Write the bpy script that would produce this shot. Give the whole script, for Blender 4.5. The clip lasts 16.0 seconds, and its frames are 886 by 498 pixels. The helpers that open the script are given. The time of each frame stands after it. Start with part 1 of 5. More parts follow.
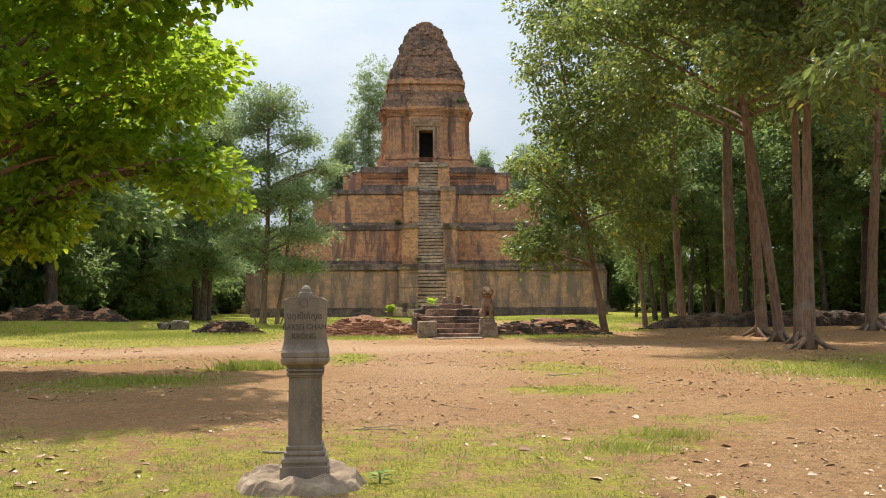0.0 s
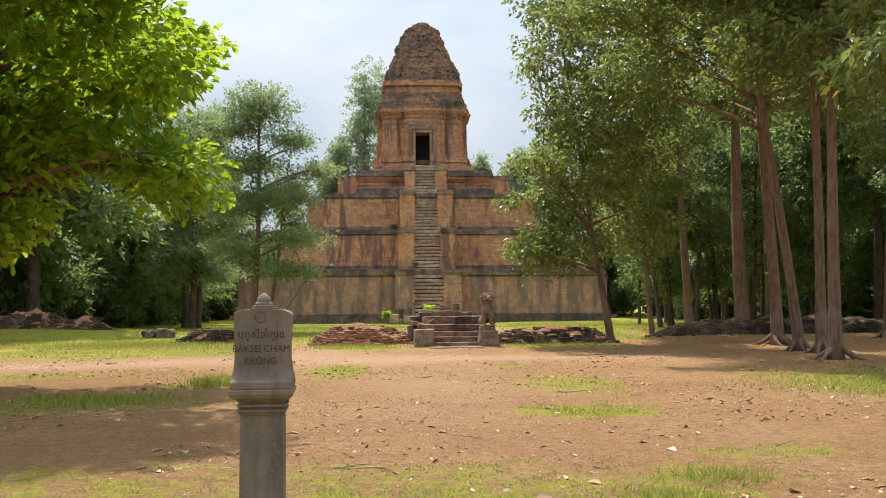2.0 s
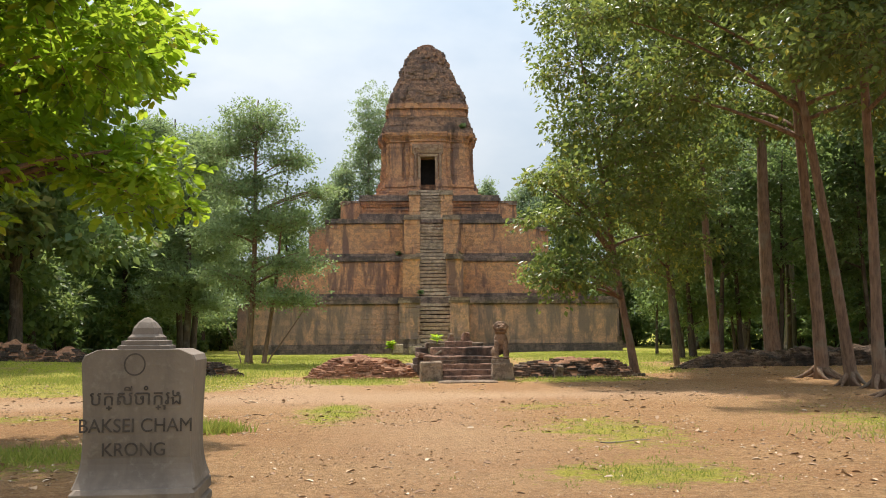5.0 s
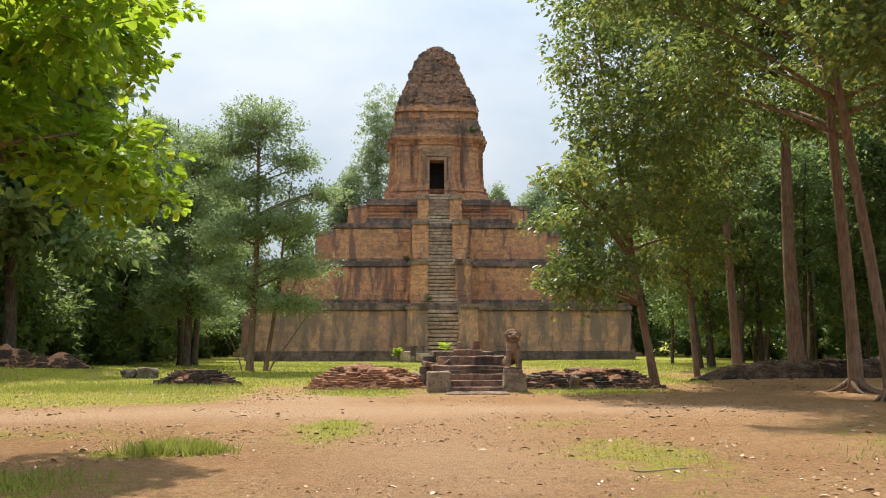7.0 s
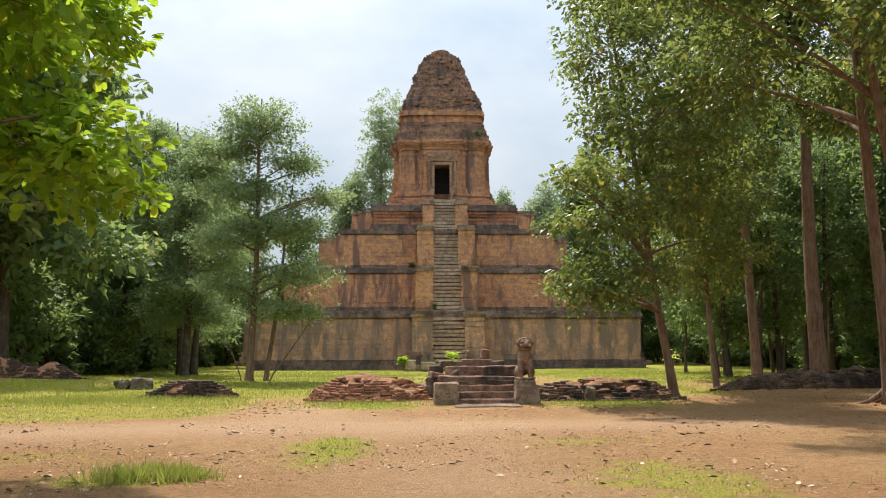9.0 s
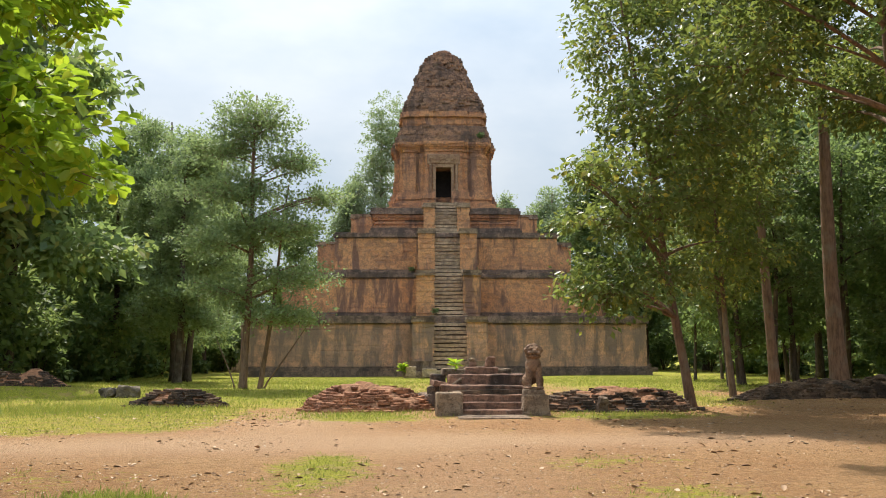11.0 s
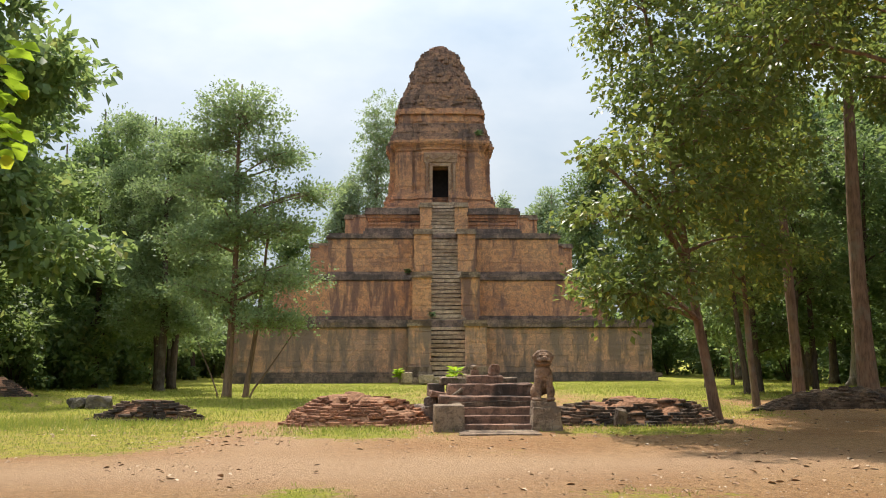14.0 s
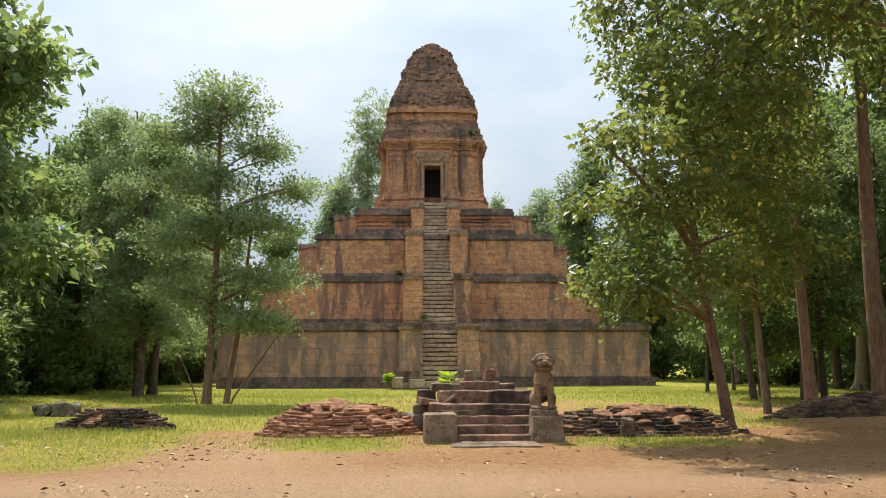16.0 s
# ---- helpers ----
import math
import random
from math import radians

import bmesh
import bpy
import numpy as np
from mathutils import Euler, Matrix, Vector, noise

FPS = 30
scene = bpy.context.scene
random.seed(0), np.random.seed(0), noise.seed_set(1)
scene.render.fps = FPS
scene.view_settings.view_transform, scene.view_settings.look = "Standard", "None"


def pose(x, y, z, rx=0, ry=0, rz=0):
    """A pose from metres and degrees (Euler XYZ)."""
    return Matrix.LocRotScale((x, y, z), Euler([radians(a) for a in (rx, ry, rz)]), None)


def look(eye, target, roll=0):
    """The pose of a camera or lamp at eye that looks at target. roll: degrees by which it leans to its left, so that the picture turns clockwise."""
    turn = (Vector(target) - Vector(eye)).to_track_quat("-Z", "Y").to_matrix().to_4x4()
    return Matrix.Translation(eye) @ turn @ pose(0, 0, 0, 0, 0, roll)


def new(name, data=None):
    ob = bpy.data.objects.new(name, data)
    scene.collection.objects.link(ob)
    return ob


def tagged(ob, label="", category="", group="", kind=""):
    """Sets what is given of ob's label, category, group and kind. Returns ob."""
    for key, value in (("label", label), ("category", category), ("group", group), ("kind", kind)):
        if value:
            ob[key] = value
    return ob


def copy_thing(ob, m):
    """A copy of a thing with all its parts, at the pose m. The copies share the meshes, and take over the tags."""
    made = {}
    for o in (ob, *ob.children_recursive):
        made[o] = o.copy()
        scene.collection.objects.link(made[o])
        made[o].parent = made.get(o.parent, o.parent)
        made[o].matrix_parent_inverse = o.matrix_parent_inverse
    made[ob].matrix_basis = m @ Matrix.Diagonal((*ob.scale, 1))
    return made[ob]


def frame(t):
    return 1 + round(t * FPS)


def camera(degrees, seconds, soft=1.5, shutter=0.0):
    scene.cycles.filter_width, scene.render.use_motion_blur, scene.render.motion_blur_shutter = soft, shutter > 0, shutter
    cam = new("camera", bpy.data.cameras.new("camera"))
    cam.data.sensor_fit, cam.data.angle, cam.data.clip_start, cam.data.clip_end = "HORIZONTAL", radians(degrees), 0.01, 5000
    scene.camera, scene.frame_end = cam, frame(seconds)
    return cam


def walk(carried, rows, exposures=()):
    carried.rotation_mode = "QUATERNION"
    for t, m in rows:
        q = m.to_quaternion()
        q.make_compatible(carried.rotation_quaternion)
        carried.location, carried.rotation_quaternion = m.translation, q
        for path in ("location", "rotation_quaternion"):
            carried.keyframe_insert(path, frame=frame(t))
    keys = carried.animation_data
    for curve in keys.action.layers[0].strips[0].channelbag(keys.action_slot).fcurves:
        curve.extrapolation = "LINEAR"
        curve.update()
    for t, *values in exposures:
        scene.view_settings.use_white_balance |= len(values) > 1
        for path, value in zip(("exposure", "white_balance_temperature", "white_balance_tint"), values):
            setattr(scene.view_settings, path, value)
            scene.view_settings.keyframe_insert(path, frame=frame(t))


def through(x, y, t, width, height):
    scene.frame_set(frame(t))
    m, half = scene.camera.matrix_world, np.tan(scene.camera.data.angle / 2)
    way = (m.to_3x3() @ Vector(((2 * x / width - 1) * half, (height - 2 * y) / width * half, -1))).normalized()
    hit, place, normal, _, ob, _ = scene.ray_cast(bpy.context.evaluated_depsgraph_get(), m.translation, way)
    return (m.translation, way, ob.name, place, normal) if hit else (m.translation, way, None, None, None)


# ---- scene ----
cam = camera(52.3, 16.0, soft=1.0)
PATH = [
    (0, (-1.611, -0.764, 1.384), (-1.537, 1.232, 1.489), -0.2),
    (0.5, (-1.583, -0.322, 1.395), (-1.507, 1.674, 1.498), -0.2),
    (1, (-1.595, 0.085, 1.407), (-1.518, 2.08, 1.511), -0.2),
    (1.5, (-1.587, 0.483, 1.413), (-1.507, 2.478, 1.522), -0.2),
    (2, (-1.571, 0.899, 1.42), (-1.49, 2.894, 1.537), -0.3),
    (2.5, (-1.574, 1.322, 1.419), (-1.493, 3.316, 1.546), -0.2),
    (3, (-1.581, 1.724, 1.409), (-1.5, 3.718, 1.545), -0.2),
    (3.5, (-1.584, 2.163, 1.419), (-1.503, 4.157, 1.564), -0.2),
    (4, (-1.603, 2.614, 1.417), (-1.523, 4.607, 1.572), -0.1),
    (4.2, (-1.616, 2.781, 1.421), (-1.536, 4.773, 1.583), -0.3),
    (6.5, (-1.535, 4.653, 1.436), (-1.479, 6.643, 1.628), -0.1),
    (7, (-1.552, 4.987, 1.462), (-1.5, 6.977, 1.658), -0.0),
    (7.5, (-1.584, 5.301, 1.478), (-1.536, 7.29, 1.678), -0.0),
    (8, (-1.552, 5.662, 1.465), (-1.507, 7.651, 1.67), -0.1),
    (8.5, (-1.575, 5.995, 1.466), (-1.531, 7.983, 1.676), -0.1),
    (9, (-1.595, 6.373, 1.492), (-1.553, 8.361, 1.705), -0.1),
    (11.5, (-1.613, 8.274, 1.526), (-1.573, 10.26, 1.753), -0.0),
    (12, (-1.626, 8.652, 1.564), (-1.586, 10.639, 1.791), -0.1),
    (12.5, (-1.625, 9.037, 1.556), (-1.583, 11.023, 1.785), -0.1),
    (13, (-1.635, 9.397, 1.574), (-1.591, 11.383, 1.806), -0.0),
    (13.5, (-1.651, 9.81, 1.581), (-1.604, 11.795, 1.815), -0.1),
    (14, (-1.608, 10.255, 1.579), (-1.56, 12.241, 1.814), -0.1),
    (14.5, (-1.584, 10.665, 1.572), (-1.532, 12.651, 1.81), -0.1),
    (15, (-1.575, 11.091, 1.585), (-1.519, 13.076, 1.824), -0.1),
    (15.5, (-1.55, 11.548, 1.582), (-1.49, 13.533, 1.823), -0.1),
    (16, (-1.543, 11.922, 1.574), (-1.478, 13.906, 1.818), -0.1),
]
walk(cam, [(t, look(eye, target, roll)) for t, eye, target, roll in PATH], exposures=[(0.0, 0.94)])

# ---- sky and sun ----
SUN_DIR = Vector((-0.16, 0.47, 0.87)).normalized()
world = bpy.data.worlds.new("sky")
scene.world = world
world.use_nodes = True
wn, wl = world.node_tree.nodes, world.node_tree.links
wn.clear()
w_out = wn.new("ShaderNodeOutputWorld")
w_bg = wn.new("ShaderNodeBackground")
w_sky = wn.new("ShaderNodeTexSky")
w_sky.sky_type = "NISHITA"
w_sky.sun_disc = False
w_sky.sun_elevation = math.asin(SUN_DIR.z)
w_sky.sun_rotation = math.atan2(SUN_DIR.x, SUN_DIR.y)
w_sky.air_density, w_sky.dust_density, w_sky.ozone_density = 1.0, 1.6, 1.4
w_tc = wn.new("ShaderNodeTexCoord")
w_map = wn.new("ShaderNodeMapping")
w_map.inputs["Scale"].default_value = (1.0, 1.0, 2.2)
w_noise = wn.new("ShaderNodeTexNoise")
w_noise.inputs["Scale"].default_value = 3.4
w_noise.inputs["Detail"].default_value = 5.0
w_noise.inputs["Roughness"].default_value = 0.55
w_ramp = wn.new("ShaderNodeValToRGB")
w_ramp.color_ramp.elements[0].position, w_ramp.color_ramp.elements[1].position = 0.36, 0.68
w_ramp.color_ramp.elements[0].color, w_ramp.color_ramp.elements[1].color = (0.58, 0.69, 0.81, 1), (0.84, 0.90, 0.95, 1)
w_cloud = wn.new("ShaderNodeMix")
w_cloud.data_type, w_cloud.blend_type = "RGBA", "MULTIPLY"
w_cloud.inputs["Factor"].default_value = 1.0
# an overcast sky is three times as bright overhead as at the horizon
w_sep = wn.new("ShaderNodeSeparateXYZ")
w_rise = wn.new("ShaderNodeMapRange")
w_rise.inputs["To Min"].default_value, w_rise.inputs["To Max"].default_value = 3.6, 13.2
w_mix = wn.new("ShaderNodeMix")
w_mix.data_type = "RGBA"
w_mix.inputs["Factor"].default_value = 0.9
wl.new(w_tc.outputs["Generated"], w_map.inputs["Vector"])
wl.new(w_map.outputs["Vector"], w_noise.inputs["Vector"])
wl.new(w_noise.outputs["Fac"], w_ramp.inputs["Fac"])
wl.new(w_tc.outputs["Generated"], w_sep.inputs["Vector"])
wl.new(w_sep.outputs["Z"], w_rise.inputs["Value"])
wl.new(w_rise.outputs["Result"], w_cloud.inputs["B"])
wl.new(w_ramp.outputs["Color"], w_cloud.inputs["A"])
wl.new(w_cloud.outputs["Result"], w_mix.inputs["B"])
wl.new(w_sky.outputs["Color"], w_mix.inputs["A"])
wl.new(w_mix.outputs["Result"], w_bg.inputs["Color"])
wl.new(w_bg.outputs["Background"], w_out.inputs["Surface"])
w_bg.inputs["Strength"].default_value = 0.089
sun_data = bpy.data.lights.new("sun", "SUN")
sun_data.energy, sun_data.angle, sun_data.color = 3.5, radians(1.2), (1.0, 0.93, 0.82)
sun = new("sun", sun_data)
sun.matrix_world = look(SUN_DIR * 100, (0, 0, 0))


# ---- materials ----
class Mat:
    """A node material with short helpers."""

    def __init__(self, name, rough=0.85, spec=0.3):
        self.m = bpy.data.materials.new(name)
        self.m.use_nodes = True
        self.n, self.l = self.m.node_tree.nodes, self.m.node_tree.links
        self.p = self.n["Principled BSDF"]
        self.p.inputs["Roughness"].default_value = rough
        self.p.inputs["Specular IOR Level"].default_value = spec
        self.pos = self.n.new("ShaderNodeNewGeometry").outputs["Position"]

    def put(self, value, socket):
        if hasattr(value, "is_linked"):
            self.l.new(value, socket)
        elif isinstance(value, tuple) and len(value) == 3:
            socket.default_value = (*value, 1)
        else:
            socket.default_value = value

    def noise(self, scale, detail=4.0, stretch=(1, 1, 1), rough=0.6, shift=(0, 0, 0)):
        mp = self.n.new("ShaderNodeMapping")
        mp.inputs["Scale"].default_value, mp.inputs["Location"].default_value = stretch, shift
        self.l.new(self.pos, mp.inputs["Vector"])
        t = self.n.new("ShaderNodeTexNoise")
        t.inputs["Scale"].default_value, t.inputs["Detail"].default_value, t.inputs["Roughness"].default_value = scale, detail, rough
        self.l.new(mp.outputs["Vector"], t.inputs["Vector"])
        return t.outputs["Fac"]

    def step(self, fac, a, b):
        r = self.n.new("ShaderNodeMapRange")
        r.interpolation_type = "SMOOTHSTEP"
        self.l.new(fac, r.inputs["Value"])
        r.inputs["From Min"].default_value, r.inputs["From Max"].default_value = a, b
        return r.outputs["Result"]

    def math(self, op, a, b=0.0):
        t = self.n.new("ShaderNodeMath")
        t.operation = op
        self.put(a, t.inputs[0]), self.put(b, t.inputs[1])
        return t.outputs[0]

    def mix(self, fac, a, b, blend="MIX"):
        t = self.n.new("ShaderNodeMix")
        t.data_type, t.blend_type = "RGBA", blend
        self.put(fac, t.inputs["Factor"]), self.put(a, t.inputs["A"]), self.put(b, t.inputs["B"])
        return t.outputs["Result"]

    def attr(self, name):
        t = self.n.new("ShaderNodeAttribute")
        t.attribute_name = name
        return t.outputs["Fac"]

    def island(self):
        return self.n.new("ShaderNodeNewGeometry").outputs["Random Per Island"]

    def each(self):
        return self.n.new("ShaderNodeObjectInfo").outputs["Random"]

    def color(self, c):
        self.put(c, self.p.inputs["Base Color"])
        return self

    def bump(self, height, strength=0.5, distance=0.02):
        b = self.n.new("ShaderNodeBump")
        b.inputs["Strength"].default_value, b.inputs["Distance"].default_value = strength, distance
        self.l.new(height, b.inputs["Height"])
        self.l.new(b.outputs["Normal"], self.p.inputs["Normal"])
        return self


def laterite(name, light, mid, dark, stain_lo=0.46, stain_hi=0.62, crust=0.0, mottle=0.5, relief=0.06):
    m = Mat(name, 0.92, 0.2)
    grain = m.noise(11.0, 6.0, rough=0.75)
    big = m.noise(0.55, 5.0)
    streak = m.noise(1.0, 6.0, (1.1, 1.1, 0.22), 0.65, (3.1, 0, 7.7))
    c = m.mix(m.step(big, 0.38, 0.62), light, mid)
    c = m.mix(m.math("MULTIPLY", m.step(m.each(), 0.6, 1.0), 0.35), c, dark)
    c = m.mix(m.math("MULTIPLY", m.step(m.noise(2.7, 6.0, rough=0.75, shift=(1, 5, 2)), 0.47, 0.56), mottle), c, dark)
    c = m.mix(m.math("MULTIPLY", m.step(grain, 0.52, 0.60), 0.45), c, dark)
    c = m.mix(m.math("MULTIPLY", m.step(streak, stain_lo, stain_hi), 0.92), c, dark)
    pit = m.noise(30.0, 3.0, rough=0.8)
    c = m.mix(m.step(pit, 0.60, 0.70), c, (0.03, 0.022, 0.018))
    lich = m.step(m.noise(3.2, 7.0, rough=0.75, shift=(9, 2, 4)), 0.58, 0.70)
    c = m.mix(m.math("MULTIPLY", lich, 0.4 + crust), c, (0.38, 0.335, 0.28))
    m.color(c)
    return m.bump(m.math("ADD", grain, m.math("MULTIPLY", pit, -0.8)), 1.0, relief).m


M_LAT = laterite("laterite", (0.86, 0.475, 0.24), (0.78, 0.405, 0.205), (0.27, 0.165, 0.13), 0.505, 0.62, 0.05, 0.42, 0.09)
M_LAT_LOW = laterite("laterite_stained", (0.74, 0.42, 0.27), (0.54, 0.335, 0.245), (0.26, 0.195, 0.17), 0.45, 0.59, 0.1, 0.45)
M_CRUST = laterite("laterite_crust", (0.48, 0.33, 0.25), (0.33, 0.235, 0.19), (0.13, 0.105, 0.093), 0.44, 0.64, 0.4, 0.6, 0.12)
M_STEP = laterite("step_stone", (0.66, 0.50, 0.34), (0.54, 0.40, 0.27), (0.24, 0.18, 0.14), 0.54, 0.72, 0.1)
M_BRICK = laterite("tower_brick", (0.80, 0.42, 0.215), (0.66, 0.335, 0.185), (0.27, 0.165, 0.13), 0.51, 0.62, 0.05, 0.45, 0.10)
M_RUBBLE = laterite("eroded_brick", (0.60, 0.34, 0.21), (0.42, 0.265, 0.19), (0.16, 0.115, 0.10), 0.49, 0.64, 0.08, 0.65, 0.14)
M_RED = laterite("red_brick", (0.52, 0.245, 0.13), (0.36, 0.17, 0.10), (0.17, 0.09, 0.062), 0.50, 0.70, -0.15)
M_DARKBRICK = laterite("dark_brick", (0.26, 0.165, 0.105), (0.18, 0.115, 0.078), (0.05, 0.04, 0.033), 0.44, 0.62, 0.12)
M_SAND = laterite("sandstone", (0.46, 0.34, 0.24), (0.36, 0.255, 0.175), (0.075, 0.055, 0.045), 0.5, 0.68, 0.15)
M_LION = laterite("lion_sandstone", (0.48, 0.295, 0.175), (0.31, 0.19, 0.12), (0.10, 0.068, 0.055), 0.52, 0.66, 0.2, 0.6, 0.02)
M_REDSTEP = laterite("red_sandstone", (0.44, 0.25, 0.17), (0.31, 0.18, 0.13), (0.055, 0.042, 0.037), 0.46, 0.64, 0.15)
M_FRAME = laterite("door_sandstone", (0.50, 0.34, 0.22), (0.42, 0.27, 0.17), (0.16, 0.08, 0.06), 0.55, 0.75)


def marker_stone():
    m = Mat("marker_stone", 0.8, 0.3)
    a, b = m.noise(2.3, 6.0), m.noise(40.0, 3.0)
    c = m.mix(m.step(a, 0.35, 0.65), (0.215, 0.165, 0.125), (0.15, 0.115, 0.088))
    c = m.mix(m.math("MULTIPLY", m.step(m.noise(1.2, 6.0, (3, 3, 0.6)), 0.5, 0.66), 0.6), c, (0.085, 0.068, 0.055))
    c = m.mix(m.math("MULTIPLY", m.step(b, 0.5, 0.8), 0.3), c, (0.30, 0.26, 0.21))
    return m.color(c).bump(b, 0.35, 0.006).m


M_MARKER = marker_stone()


def plain(name, a, b, scale, rough=0.9, bump=0.4, distance=0.01):
    m = Mat(name, rough, 0.2)
    f = m.noise(scale, 6.0)
    return m.color(m.mix(m.step(f, 0.3, 0.7), a, b)).bump(f, bump, distance).m


M_CARVE = plain("engraved_groove", (0.05, 0.04, 0.034), (0.085, 0.068, 0.056), 30.0)
M_ROCK = plain("footing_mortar", (0.32, 0.24, 0.165), (0.17, 0.12, 0.085), 5.0, 0.95, 0.9, 0.05)
M_EARTH = plain("crumbled_earth", (0.38, 0.195, 0.11), (0.20, 0.105, 0.062), 9.0, 0.95, 0.9, 0.05)
M_GREYROCK = plain("grey_stone", (0.20, 0.165, 0.12), (0.075, 0.062, 0.048), 5.0, 0.95, 0.8, 0.05)
# near-black colour carries the shade of the chamber behind the door
M_DARKIN = plain("doorway_shade", (0.02, 0.018, 0.018), (0.035, 0.03, 0.028), 3.0)


def bark(name, a, b, stretch=0.18):
    m = Mat(name, 0.9, 0.2)
    f = m.noise(14.0, 6.0, (1, 1, stretch), 0.7)
    g = m.noise(1.6, 4.0)
    c = m.mix(m.step(f, 0.35, 0.68), a, b)
    c = m.mix(m.math("MULTIPLY", m.step(g, 0.52, 0.7), 0.5), c, (0.22, 0.20, 0.16))
    return m.color(c).bump(f, 0.8, 0.03).m


M_BARK = bark("bark_brown", (0.24, 0.155, 0.105), (0.12, 0.078, 0.055))
M_BARK_PALE = bark("bark_pale", (0.34, 0.28, 0.21), (0.20, 0.155, 0.12))
M_BARK_DARK = bark("bark_dark", (0.12, 0.085, 0.065), (0.055, 0.042, 0.035))


def leaf(name, a, b, c, through=0.42, rough=0.5, glow=(0.30, 0.40, 0.10)):
    m = Mat(name, rough, 0.35)
    r = m.island()
    col = m.mix(m.step(r, 0.0, 0.8), a, b)
    col = m.mix(m.step(r, 0.86, 0.99), col, c)
    col = m.mix(m.math("MULTIPLY", m.step(m.noise(0.5, 3.0), 0.4, 0.65), 0.45), col, a)
    m.color(col)
    tr = m.n.new("ShaderNodeBsdfTranslucent")
    m.l.new(m.mix(0.5, col, glow), tr.inputs["Color"])
    mx = m.n.new("ShaderNodeMixShader")
    mx.inputs[0].default_value = through
    m.l.new(m.p.outputs[0], mx.inputs[1]), m.l.new(tr.outputs[0], mx.inputs[2])
    m.l.new(mx.outputs[0], m.n["Material Output"].inputs["Surface"])
    return m.m


M_LEAF_NEAR = leaf("leaf_bright", (0.11, 0.25, 0.018), (0.23, 0.40, 0.022), (0.48, 0.47, 0.04), 0.60, 0.5, (0.52, 0.62, 0.05))
M_LEAF_RIGHT = leaf("leaf_glossy", (0.078, 0.132, 0.05), (0.165, 0.21, 0.062), (0.54, 0.45, 0.08), 0.46, 0.40, (0.40, 0.47, 0.09))
M_LEAF_SOFT = leaf("leaf_feathery", (0.145, 0.215, 0.115), (0.215, 0.285, 0.145), (0.30, 0.33, 0.16), 0.52, 0.5, (0.38, 0.48, 0.16))
M_LEAF_FAR = leaf("leaf_forest", (0.105, 0.18, 0.085), (0.20, 0.265, 0.105), (0.36, 0.34, 0.12), 0.57, 0.5, (0.36, 0.45, 0.11))
M_LEAF_DARK = leaf("leaf_shade", (0.09, 0.15, 0.07), (0.16, 0.22, 0.09), (0.27, 0.28, 0.10), 0.55)
# distance haze painted into the leaves: a raised, greyed green
M_LEAF_HAZY = leaf("leaf_hazy", (0.23, 0.30, 0.19), (0.32, 0.385, 0.24), (0.40, 0.43, 0.28), 0.5)
M_LEAF_OLIVE = leaf("leaf_olive", (0.13, 0.17, 0.06), (0.22, 0.225, 0.075), (0.33, 0.28, 0.09), 0.5)
M_GRASS = leaf("grass_blade", (0.20, 0.235, 0.03), (0.38, 0.365, 0.06), (0.52, 0.38, 0.14), 0.35, 0.6)


def litter_mat():
    m = Mat("dry_leaf", 0.75, 0.25)
    r = m.island()
    c = m.mix(m.step(r, 0.0, 0.6), (0.26, 0.15, 0.085), (0.46, 0.30, 0.18))
    c = m.mix(m.step(r, 0.62, 0.9), c, (0.62, 0.47, 0.33))
    return m.color(c).m


M_LITTER = litter_mat()


